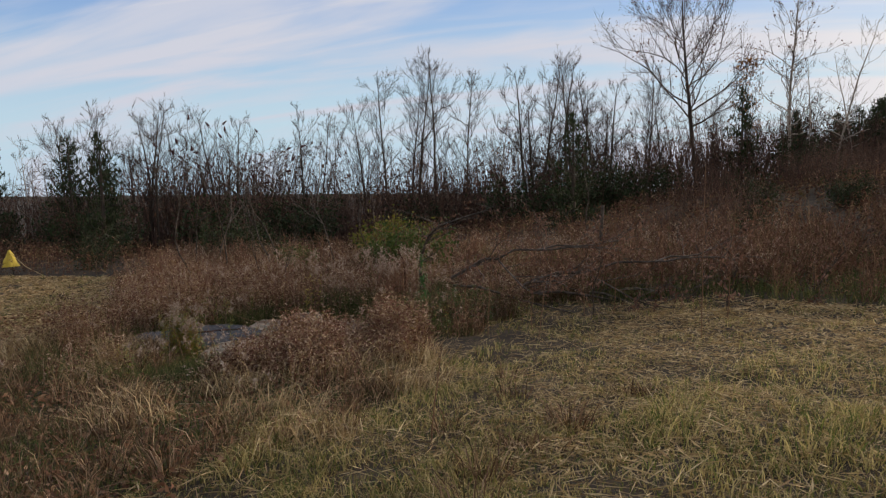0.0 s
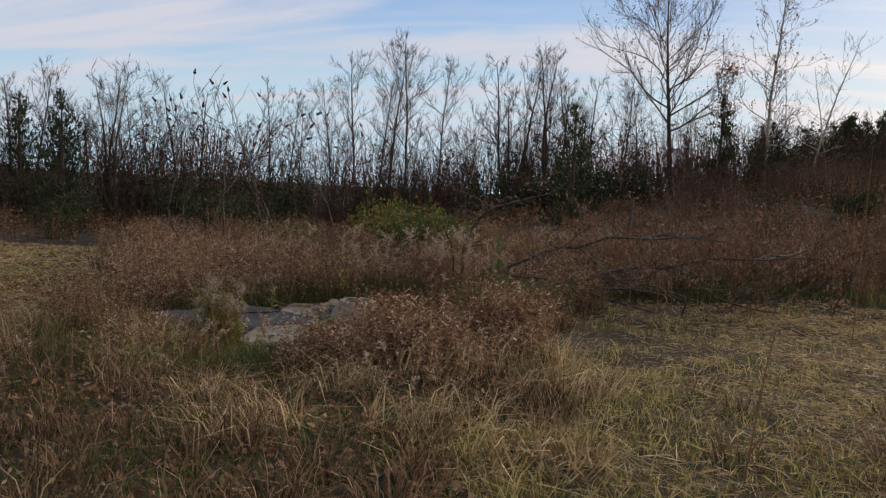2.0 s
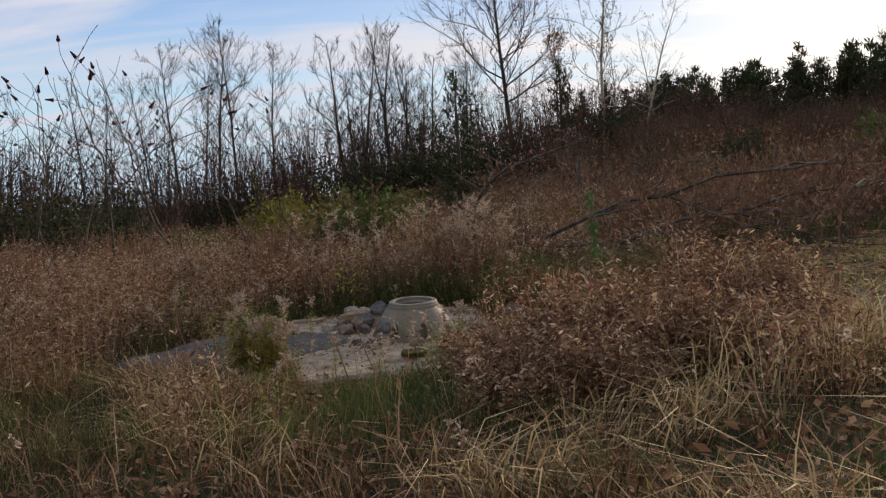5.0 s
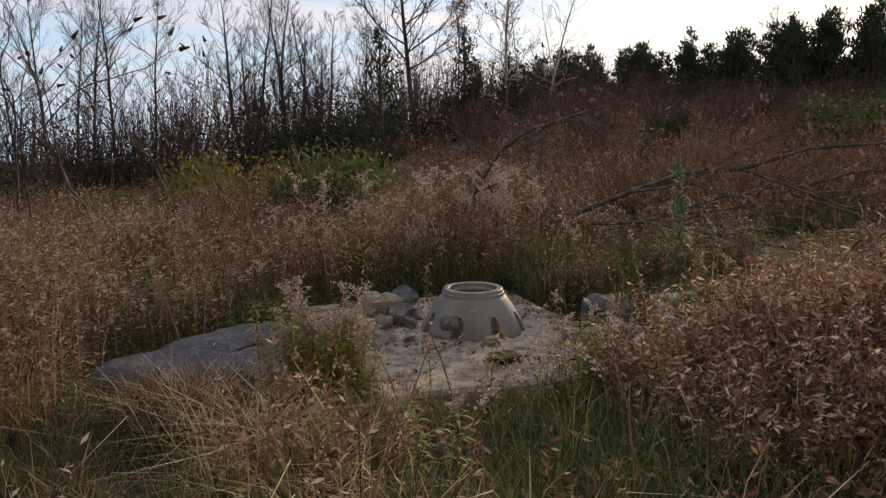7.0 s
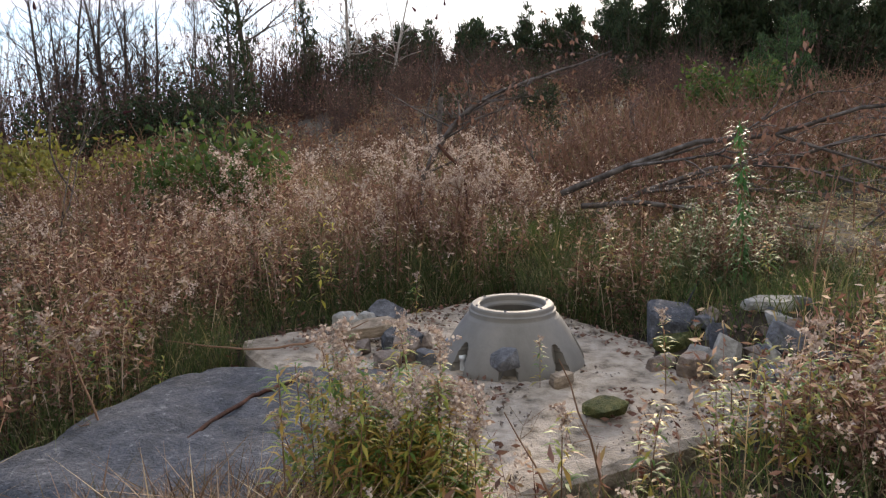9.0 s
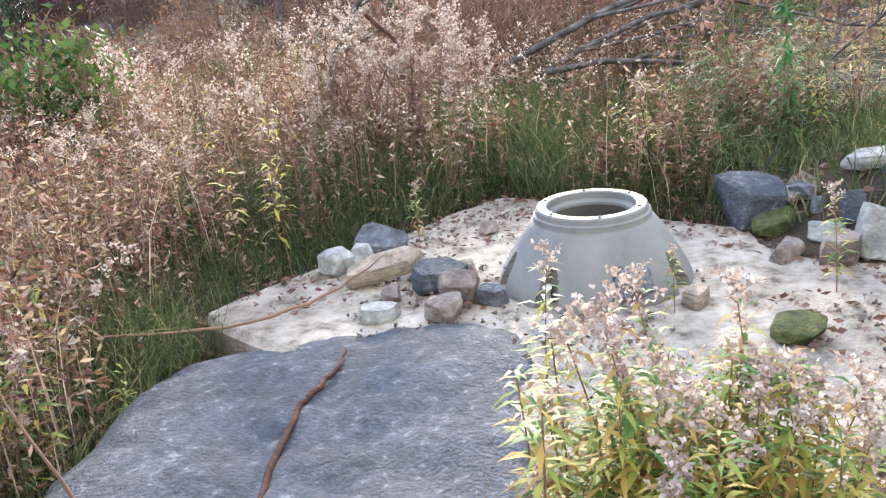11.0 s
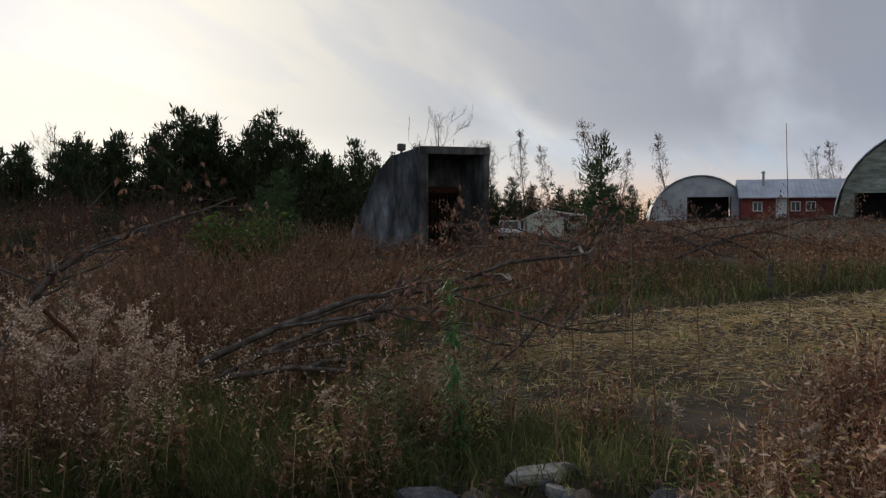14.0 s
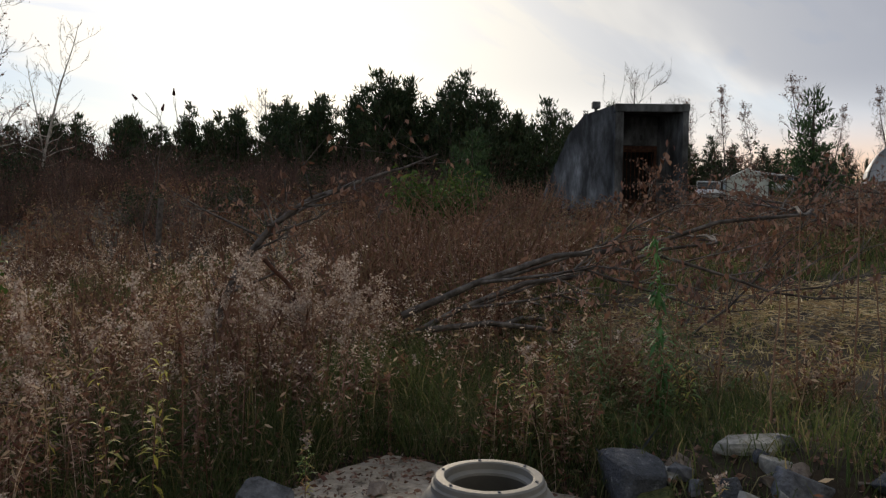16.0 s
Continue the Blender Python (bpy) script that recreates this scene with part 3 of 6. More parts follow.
    x2, y2 = x2[kk], y2[kk]
    m = len(x2)
    w = rng.uniform(0, 6.28, m)
    q = np.stack([x2, y2, ground_z(x2, y2) + rng.uniform(0.01, 0.09, m)], 1)
    stuff("fallen_leaves", leaf_mesh(q, np.stack([np.cos(w), np.sin(w), rng.normal(0.1, 0.35, m)], 1), rng.uniform(0.04, 0.11, m), rng.uniform(0.02, 0.05, m)), M["leaf_litter"], "reddish brown fallen leaves and weed stubble beside the path", "leaf litter")
    stuff("straw_mat", leaf_mesh(p, d, rng.uniform(0.06, 0.15, n) * np.sqrt(wide), rng.uniform(0.006, 0.014, n) * wide), M["straw"], "pale mat of mown straw on the path and field", "straw")


build_tussocks()


def weed_arrays(x, y, h, leaves, leaf_len, leaf_w, width, base=0.15):
    n = len(x)
    p = np.stack([x, y, ground_z(x, y) - 0.02], 1)
    yaw, lean = rng.uniform(0, 6.28, n), rng.uniform(0.0, 0.35, n)
    stems = blade_mesh(p, h, width, yaw, lean, 0.1)
    t = rng.uniform(base, 1.0, (n, leaves))
    d = np.stack([np.cos(yaw), np.sin(yaw)], 1)
    q = np.repeat(p, leaves, 0).reshape(n, leaves, 3).copy()
    q[..., 2] += t * h[:, None] * 0.98
    q[..., :2] += d[:, None, :] * (lean * h)[:, None, None] * (t ** 1.6)[..., None]
    a = rng.uniform(0, 6.28, (n, leaves))
    el = rng.uniform(-0.7, 1.0, (n, leaves))
    dirs = np.stack([np.cos(a) * np.cos(el), np.sin(a) * np.cos(el), np.sin(el)], -1).reshape(-1, 3)
    L = rng.uniform(0.5, 1.3, n * leaves) * np.repeat(leaf_len, leaves)
    return joined([stems, leaf_mesh(q.reshape(-1, 3), dirs, L, L * leaf_w)])


def build_weeds():
    # reddish brown weeds round the slab, in bunches with gaps between them
    x, y = scatter(60000, -9, 4.5, -6.5, 13)
    bunch = clump(x, y, 1.5)
    k = (field_kind(x, y) == 0) & ~on_slab(x, y, 0.05) & ~on_boulder(x, y, 0.08) & view_density(x, y, 7.5)
    k &= ~((np.hypot(x + 1.9, y + 1.5) < 0.95) & (y < -0.6)) & (np.hypot(x + 2.8, y + 2.9) > 0.9) & (np.hypot(x + 2.3, y + 5) > 0.7)
    k &= ~((x > 0.6) & (x < 2.6) & (y > -1.6) & (y < 0.2)) & ~((y < -2.2) & (rng.uniform(0, 1, len(x)) < 0.55)) & (y > -4.4 + 0.5 * np.sin(2 * x))
    k &= rng.uniform(0, 1, len(x)) < np.clip((bunch - 0.3) * 2.4, 0.04, 1)
    k &= ~((x > -1.35) & (x < 0.5) & (y < -1.5) & (rng.uniform(0, 1, len(x)) < 0.85))
    k &= ~((x > -0.9) & (x < 3) & (y > 1) & (y < 2.6) & (rng.uniform(0, 1, len(x)) < 0.75))
    x, y, bunch = x[k], y[k], bunch[k]
    n = len(x)
    h = rng.uniform(0.45, 0.9, n) * np.where((y > 1) | (x < -1.3), 1.0, 0.8) * (0.5 + 0.7 * bunch) * (0.8 + 0.4 * clump(x, y, 0.4)) * np.where((x > 0.6) & (y > 0.8), 0.7, 1)
    stuff("dry_weeds", weed_arrays(x, y, h, 20, 0.05 * np.ones(n), 0.3, rng.uniform(0.003, 0.007, n), 0.06), M["weed"], "reddish brown dry goldenrod and bluestem standing tall", "weeds")
    # tall brown weeds between the walk and the stone heap
    x, y = scatter(8000, 0.25, 3.0, -4.3, -1.7)
    k = (y < -1.75 - 0.15 * np.sin(5 * x)) & ~on_slab(x, y, 0.18) & (rng.uniform(0, 1, len(x)) < np.clip((clump(x, y, 1.9) - 0.25) * 1.6, 0.03, 1)) & (y > -4.3 + 0.5 * np.abs(x - 1.3))
    x, y = x[k], y[k]
    n = len(x)
    h = rng.uniform(0.5, 0.95, n) * (0.55 + 0.55 * clump(x, y, 1.9)) * np.clip(1.1 - 0.25 * (-1.9 - y), 0.55, 1) * np.clip(0.45 + 0.6 * (x - 0.2), 0.45, 1)
    stuff("dry_weeds", weed_arrays(x, y, h, 16, 0.05 * np.ones(n), 0.3, rng.uniform(0.004, 0.008, n)), M["weed"], "brown leafy dry weeds standing before the stone heap", "weeds")
    # the meadow farther off
    x, y = scatter(76000, -34, 40, -6, 38)
    d = np.hypot(x, y + 6)
    k = (field_kind(x, y) == 0) & ((y > 9) | (x > 4) | (x < -9)) & (rng.uniform(0, 1, len(x)) < np.clip(14 / d, 0.2, 1)) & (np.hypot(x - 28.5, y - 16) > 3.6)
    k &= rng.uniform(0, 1, len(x)) < np.clip((clump(x, y, 0.5) - 0.25) * 2.2, 0.06, 1)
    x, y = x[k], y[k]
    n = len(x)
    far = np.clip(np.hypot(x, y + 6) / 12, 1, 3)
    stuff("meadow_weeds", weed_arrays(x, y, rng.uniform(0.35, 0.85, n) * (0.45 + 0.8 * clump(x, y, 0.5)), 6, 0.07 * far, 0.3, 0.006 * far), M["weed_far"], "brown meadow of dry weeds reaching to the woods", "weeds")
    x, y = scatter(9000, 30, 100, -25, 70)
    k = np.hypot(x - 63, y - 26) > 7
    x, y = x[k], y[k]
    n = len(x)
    stuff("far_meadow_weeds", weed_arrays(x, y, rng.uniform(0.25, 0.5, n), 4, 0.25 * np.ones(n), 0.3, 0.03 * np.ones(n)), M["weed_far"], "far brown meadow before the huts and the tent", "weeds")


build_weeds()


def plume(cx, cy, cz, yaw, size, count):
    """Fluff tufts along an arching seed head."""
    t = rng.uniform(0, 1, count)
    x = cx + np.cos(yaw) * size * t * t * 0.7 + rng.normal(0, 0.12 * size, count) * (1.1 - t)
    y = cy + np.sin(yaw) * size * t * t * 0.7 + rng.normal(0, 0.12 * size, count) * (1.1 - t)
    z = cz + size * (t - 0.35 * t * t) + rng.normal(0, 0.05 * size, count)
    c = np.stack([x, y, z], 1)
    return leaf_mesh(c, rng.normal(size=(count, 3)), rng.uniform(0.010, 0.024, count), rng.uniform(0.010, 0.02, count))


def build_fluff():
    out = []
    x, y = scatter(2300, -6.5, 3.5, -6.5, 7)
    k = (field_kind(x, y) == 0) & ~on_slab(x, y, 0.1) & ~on_boulder(x, y, 0.2)
    k &= (((x < -0.6) & (y > -0.4) & (clump(x, y, 0.7) > 0.5)) | ((np.hypot(x + 0.7, y + 2.6) < 1.0) & (rng.uniform(0, 1, len(x)) < 0.6)) | (rng.uniform(0, 1, len(x)) < 0.06)) & (np.hypot(x + 2.8, y + 2.9) > 0.9)
    for a, b in zip(x[k], y[k]):
        h = rng.uniform(0.4, 0.68)
        out.append(plume(a, b, gz(a, b) + h - 0.1, rng.uniform(0, 6.28), rng.uniform(0.1, 0.18), 34))
    x, y = scatter(4200, -9, 9, 1.5, 13)
    k = (field_kind(x, y) == 0) & (clump(x, y, 0.7) > 0.55)
    for a, b in zip(x[k], y[k]):
        out.append(plume(a, b, gz(a, b) + rng.uniform(0.45, 0.8) - 0.1, rng.uniform(0, 6.28), rng.uniform(0.15, 0.26), 15))
    stuff("goldenrod_fluff", joined(out), M["fluff"], "whitish fluffy goldenrod seed heads among the weeds", "seed heads")


build_fluff()

# ---- trees ----


def bent(start, direction, length, n, r, wiggle, lift):
    """Points of a limb that wanders and turns upwards."""
    pts, d = [np.array(start, float)], np.array(direction, float)
    for _ in range(n):
        d = d + r.normal(0, wiggle, 3) + np.array([0, 0, lift])
        d /= np.linalg.norm(d)
        pts.append(pts[-1] + d * length / n)
    return np.array(pts)


def point_on(pts, t):
    k = np.arange(len(pts))
    p = np.array([np.interp(t * (len(pts) - 1), k, pts[:, c]) for c in range(3)])
    i = min(int(t * (len(pts) - 1)), len(pts) - 2)
    d = pts[i + 1] - pts[i]
    return p, d / np.linalg.norm(d)


def fork(d, r, angle):
    """A direction that leaves d by about the angle."""
    side = np.cross(d, r.normal(0, 1, 3))
    side /= np.linalg.norm(side) + 1e-9
    return d * math.cos(angle) + side * math.sin(angle)


def grow(tubes, twigs, ends, base, lean, height, radius, r, limbs, subs, fine, reach, clear, rise):
    trunk = bent(base, (lean[0], lean[1], 1.0), height, 9, r, 0.05, 0.06)
    tubes.add(trunk, radius * np.linspace(1, 0.12, 10) ** 0.9, 6)
    for i in range(limbs):
        t = clear + (0.98 - clear) * (i + r.uniform(0, 1)) / limbs
        p, d = point_on(trunk, t)
        s = (t - clear) / (1 - clear)
        a = i * 2.4 + r.uniform(-0.5, 0.5)
        nd = np.array([math.cos(a), math.sin(a), rise + 0.9 * s + r.normal(0, 0.15)])
        L = height * reach * (0.35 + 1.25 * math.sin(math.pi * min(0.25 + 0.72 * s, 1))) * r.uniform(0.6, 1.1)
        limb = bent(p, nd / np.linalg.norm(nd), L, 5, r, 0.22, 0.07)
        w = max(radius * (1 - t) * 0.55, 0.012)
        tubes.add(limb, w * np.linspace(1, 0.3, 6), 4)
        for k in range(subs):
            q, e = point_on(limb, r.uniform(0.22, 1.0) if k else 1.0)
            sub = bent(q, fork(e, r, r.uniform(0.4, 0.95)) + [0, 0, 0.2], L * r.uniform(0.28, 0.5), 3, r, 0.16, 0.10)
            twigs.add(sub, max(w * 0.4, 0.009) * np.linspace(1, 0.5, 4), 3)
            for m in range(fine):
                q2, e2 = point_on(sub, r.uniform(0.1, 1.0))
                tw = bent(q2, fork(e2, r, r.uniform(0.3, 0.9)) + [0, 0, 0.2], L * r.uniform(0.12, 0.26), 2, r, 0.15, 0.1)
                twigs.add(tw, [0.007, 0.005, 0.002], 3)
                q3, e3 = point_on(tw, r.uniform(0.2, 0.8))
                tip = q3 + (fork(e3, r, 0.6) + [0, 0, 0.15]) * L * r.uniform(0.06, 0.13)
                twigs.add([q3, tip], [0.005, 0.002], 3)
                ends.append(tw[-1])


def bare_tree(seed, height, radius, bark, label, group, leaf=None, leaf_count=0, leaf_size=0.1, stems=1, limbs=16, subs=6, fine=5, reach=0.2, clear=0.3, rise=0.7, lean=0.04):
    r = np.random.default_rng(seed)
    tree = thing("bare_tree", label, "tree", group)
    tubes, twigs, ends = Tubes(), Tubes(), []
    for s in range(stems):
        a = r.uniform(0, 1.2) + s * 6.28 / stems
        q = 0.0 if stems == 1 else 0.16
        grow(tubes, twigs, ends, (q * math.cos(a), q * math.sin(a), -0.25), (lean * math.cos(a), lean * math.sin(a)), height * (1.0 if s == 0 else r.uniform(0.75, 0.97)), radius, r, limbs, subs, fine, reach, clear, rise)
    tubes.make("trunk", bark, tree)
    twigs.make("crown", M["twig"], tree, smooth=False)
    if leaf:
        c = np.array(ends)
        c = c[r.integers(0, len(c), leaf_count)] + r.normal(0, 0.08, (leaf_count, 3))
        v, f = leaf_mesh(c, r.normal(size=(leaf_count, 3)), r.uniform(0.6, 1.2, leaf_count) * leaf_size, r.uniform(0.5, 0.9, leaf_count) * leaf_size)
        raw("leaves", v, f, leaf, tree)
    return tree


def put(ob, x, y, turn=0.0, scale=1.0, dz=0.0):
    ob.matrix_basis = pose(x, y, gz(x, y) + dz, 0, 0, turn) @ Matrix.Diagonal((scale, scale, scale, 1))
    return ob


def copies(ob, spots):
    for x, y, turn, s in spots:
        c = copy_thing(ob, Matrix.Identity(4))
        put(c, x, y, turn, s)


def conifer(seed, height, needles, label, group, name="pine_tree", spread=0.28, skirt=0.12, dense=1.0, needle=0.16, taper=0.8):
    r = np.random.default_rng(seed)
    tree = thing(name, label, "tree", group)
    tr = Tubes()
    tr.add([(0, 0, -0.2), (0.02, 0, height * 0.5), (0, 0.02, height)], [0.022 * height, 0.013 * height, 0.01], 6)
    cs, ds = [], []
    z = height * skirt
    while z < height * 0.98:
        f = (z - height * skirt) / (height * (1 - skirt))
        reach = height * spread * (1 - f) ** taper * r.uniform(0.65, 1.15) + 0.08
        for _ in range(r.integers(4, 7)):
            a = r.uniform(0, 6.28)
            R = reach * r.uniform(0.6, 1.15)
            tipz = z + R * r.uniform(0.05, 0.45)
            e = np.array([math.cos(a) * R, math.sin(a) * R, tipz])
            tr.add([(0, 0, z), e], [0.012 * height * (1 - f) * 0.4 + 0.006, 0.004], 3)
            m = max(5, int(dense * 26 * R / (height * spread)))
            t = r.uniform(0.25, 1.05, m)[:, None]
            c = np.array([0, 0, z]) * (1 - t) + e * t + r.normal(0, 0.045 * height * 0.35, (m, 3))
            cs.append(c)
            ds.append(e / np.linalg.norm(e) * 0.7 + r.normal(0, 0.6, (m, 3)) + [0, 0, 0.35])
        z += height * r.uniform(0.035, 0.06)
    c, d = np.concatenate(cs), np.concatenate(ds)
    tr.make("trunk", M["bark"], tree)
    L = r.uniform(0.7, 1.5, len(c)) * needle * height / 5
    v, f = leaf_mesh(c, d, L, L * 0.24)
    raw("needles", v, f, needles, tree)
    return tree


def thicket(seed, height, width, mat, label, group, stems=60, leaf=None, leaves=500, leaf_size=0.09, name="shrub"):
    r = np.random.default_rng(seed)
    sh = thing(name, label, "shrub", group)
    tb = Tubes()
    ends = []
    for s in range(stems):
        a, q = r.uniform(0, 6.28), width * 0.5 * math.sqrt(r.uniform(0, 1))
        b = np.array([q * math.cos(a) * 0.6, q * math.sin(a) * 0.6, -0.1])
        h = height * r.uniform(0.5, 1.0)
        e = np.array([q * math.cos(a) * 1.2 + r.normal(0, 0.15), q * math.sin(a) * 1.2 + r.normal(0, 0.15), h])
        mid = (b + e) / 2 + r.normal(0, 0.1, 3)
        tb.add([b, mid, e], [0.018, 0.012, 0.004], 3)
        for _ in range(5):
            t = r.uniform(0.3, 1)
            o = b * (1 - t) + e * t
            w = o + np.append(r.normal(0, 0.22, 2), r.uniform(0.05, 0.45)) * height * 0.35
            tb.add([o, w], [0.008, 0.003], 3)
            ends.append(w)
    tb.make("brushwood", mat, sh, smooth=False)
    if leaf:
        c = np.array(ends)[r.integers(0, len(ends), leaves)] + r.normal(0, 0.14, (leaves, 3)) - [0, 0, 0.1]
        c[:, 2] = np.maximum(c[:, 2] - r.uniform(0, 0.5, leaves) * height * 0.6, 0.05)
        v, f = leaf_mesh(c, r.normal(size=(leaves, 3)), r.uniform(0.6, 1.3, leaves) * leaf_size, r.uniform(0.4, 0.8, leaves) * leaf_size)
        raw("leaves", v, f, leaf, sh)
    return sh


def along(points, step, r, jitter):
    """Spots at even steps along a line of corners, with jitter."""
    out = []
    for (x0, y0), (x1, y1) in zip(points, points[1:]):
        n = max(1, int(math.hypot(x1 - x0, y1 - y0) / step))
        for i in range(n):
            t = (i + r.uniform(0, 1)) / n
            out.append((x0 + (x1 - x0) * t + r.normal(0, jitter), y0 + (y1 - y0) * t + r.normal(0, jitter)))
    return out


def build_trees():
    r = np.random.default_rng(11)
    woods = "bare trees of the wood edge"
    big = bare_tree(3, 12.6, 0.17, M["bark"], "tall bare tree with a broad crown and few leaves", woods, M["leaf_dead"], 1500, 0.13, limbs=28, subs=9, fine=6, reach=0.25, clear=0.34, rise=0.6)
    put(big, 6.5, 39)
    b1 = bare_tree(5, 12.6, 0.11, M["birch"], "slender pale-barked tree with sparse dead leaves", woods, M["leaf_dead"], 620, 0.13, limbs=30, subs=5, fine=4, reach=0.15, clear=0.22, rise=0.5)
    put(b1, 11.4, 38.3)
    b2 = bare_tree(6, 9.2, 0.08, M["birch"], "slender pale dead tree with short bare limbs", woods, limbs=22, subs=3, fine=2, reach=0.13, clear=0.25, rise=0.35)
    put(b2, 13.7, 38.9)
    copies(b2, [(12.6, 40.2, 100, 0.85), (15.2, 40.6, 220, 0.8)])
    put(bare_tree(8, 7.9, 0.07, M["bark"], "young tree holding orange autumn leaves", woods, M["leaf_orange"], 700, 0.12, limbs=16, reach=0.15, clear=0.4), 9.4, 40.5)
    twin = bare_tree(12, 10.7, 0.10, M["bark"], "tall narrow bare tree with upswept limbs", woods, limbs=22, subs=6, fine=5, reach=0.16, clear=0.3, rise=1.2)
    put(twin, -9.6, 35, 0, 0.96)
    copies(twin, [(-8.4, 35.7, 120, 0.99), (-12.3, 34.5, 200, 0.76), (3.6, 38.6, 60, 0.72), (-6.9, 36.5, 310, 0.86), (4.6, 37.6, 150, 0.6), (-11.3, 35.4, 250, 0.9), (-10.6, 36.6, 30, 0.82)])
    wide = bare_tree(15, 8.8, 0.11, M["bark"], "bare grey tree with several forking stems", woods, stems=3, limbs=13, subs=6, fine=5, reach=0.2, clear=0.28, rise=0.8, lean=0.2)
    put(wide, -2.4, 34.6)
    copies(wide, [(-0.4, 36, 90, 1.02), (1.2, 37, 170, 0.86), (-22, 21, 30, 0.76), (-16.5, 25.5, 200, 0.8), (-19.5, 23, 310, 0.8)])
    small = bare_tree(21, 7.2, 0.07, M["bark"], "small bare tree of the wood edge", woods, limbs=16, subs=5, fine=5, reach=0.22, clear=0.25, rise=0.7, lean=0.08)
    put(small, -18, 21.5, 0, 0.98)
    thin = bare_tree(24, 7.6, 0.06, M["bark"], "thin bare tree of the wood edge", woods, limbs=18, subs=5, fine=4, reach=0.15, clear=0.3, rise=1.0, lean=0.06)
    put(thin, -14, 29)
    slim = bare_tree(27, 6.4, 0.05, M["birch"], "slim pale sapling of the wood edge", woods, limbs=14, subs=4, fine=4, reach=0.17, clear=0.3, rise=0.9, lean=0.12)
    put(slim, -5, 35)
    line = [(-46, -4), (-36, 8), (-28, 17), (-19, 25), (-11, 33), (-2, 37), (8, 41), (18, 46), (30, 56)]
    for k, (x, y) in enumerate(along(line, 1.0, r, 1.7)):
        s = r.uniform(0.72, 1.04) if x < -11 else r.uniform(0.6, 0.92)
        copies((small, thin, slim)[k % 3], [(x, y + 1.5, r.uniform(0, 360), s)])
    # dark brush along the foot of the wood
    sh = [thicket(31 + i, 2.8, 3.2, M["shrub"], "dense dark reddish bare brush at the wood edge", "brush of the wood edge", 52, M["leaf_dead"], 220, 0.11) for i in range(3)]
    dk = [thicket(41 + i, 2.6, 3.0, M["shrub"], "dark green leafy brush at the wood edge", "brush of the wood edge", 30, M["pine"], 1500, 0.15) for i in range(2)]
    edge = [(-44, -6), (-34, 6), (-26, 14), (-18, 21), (-11, 29), (-2, 32.5), (8, 36), (18, 41), (34, 52)]
    for off, step in ((0.0, 1.5), (3.0, 1.7), (6.5, 2.2)):
        for x, y in along(edge, step, r, 0.7):
            src = sh[r.integers(0, 3)] if (off or r.uniform() < 0.5) else dk[r.integers(0, 2)]
            copies(src, [(x - off * 0.3, y + off, r.uniform(0, 360), r.uniform(0.65, 1.35) * (1.1 + off * 0.08))])
    for i, (x, y) in enumerate([(-24, 15), (-14, 26), (-6, 31.5)]):
        put(sh[i], x, y)
    put(dk[0], -20, 18.6), put(dk[1], 2.5, 33.5)
    # conifers
    fir = conifer(51, 5.8, M["pine"], "dark young pine at the wood edge", "pines", spread=0.27, skirt=0.03, dense=1.3, needle=0.2)
    put(fir, 8.8, 37.5)
    copies(fir, [(1.9, 19.6, 40, 0.8), (-21, 19.5, 140, 0.95), (-23.5, 17.5, 200, 0.9), (-15.4, 14.5, 80, 0.85), (-16.6, 16, 10, 0.7), (11.8, 39.5, 20, 0.75), (15.5, 42, 70, 0.8)])
    p1 = conifer(53, 11.5, M["pine"], "dark pine of the far pine wood", "pines", spread=0.22, skirt=0.03, dense=2.4, needle=0.2, taper=0.6)
    p2 = conifer(54, 10.0, M["pine"], "broad dark pine of the far pine wood", "pines", spread=0.3, skirt=0.03, dense=3.0, needle=0.2, taper=0.5)
    put(p1, 53, 55, 0, 1.1), put(p2, 50.5, 56.5, 0, 1.15)
    def sunk(src, x, y, turn, scale):
        put(copy_thing(src, Matrix.Identity(4)), x, y, turn, 0.9 * scale, -float(hillside(x, y)))

    for k, (x, y) in enumerate(along([(20, 56), (27, 58), (34, 57.5), (42, 57), (50, 56), (55, 53), (60, 48), (70, 45), (90, 41), (108, 33)], 1.3, r, 1.7)):
        s = (0.42 if x > 66 else 0.62) + 0.56 * math.exp(-((x - 47) / 14) ** 2) + r.uniform(-0.1, 0.1) + 0.3 * min(max((44 - x) / 16, 0), 1)
        sunk(p1 if k % 2 else p2, x, y, r.uniform(0, 360), s)
    for k, (x, y) in enumerate(along([(54, 54), (60, 49), (67, 45), (76, 41)], 0.85, r, 1.2)):
        copies(p1 if k % 2 else p2, [(x, y, r.uniform(0, 360), r.uniform(0.7, 0.9))])
    r2 = np.random.default_rng(77)
    for k, (x, y) in enumerate(along([(13.5, 48), (20, 47), (26, 45.5), (31, 43.5), (36, 40.5), (42, 37), (47, 35)], 0.5, r2, 1.5)):
        top = 4.95 + 0.09 * (x - 15) + 2.1 * math.exp(-((x - 37.5) / 5.5) ** 2) + r2.normal(0, 0.55)
        put(copy_thing(p2 if k % 3 else p1, Matrix.Identity(4)), x, y, r2.uniform(0, 360), (top - gz(x, y)) / (10.0 if k % 3 else 11.5))
    for k, (x, y) in enumerate(along([(14, 44), (20, 43.5), (26, 42), (31, 40), (36, 37), (42, 33.5), (48, 31)], 0.9, r2, 1.2)):
        copies(dk[k % 2] if k % 3 else sh[k % 3], [(x, y, r2.uniform(0, 360), r2.uniform(1.1, 1.9))])
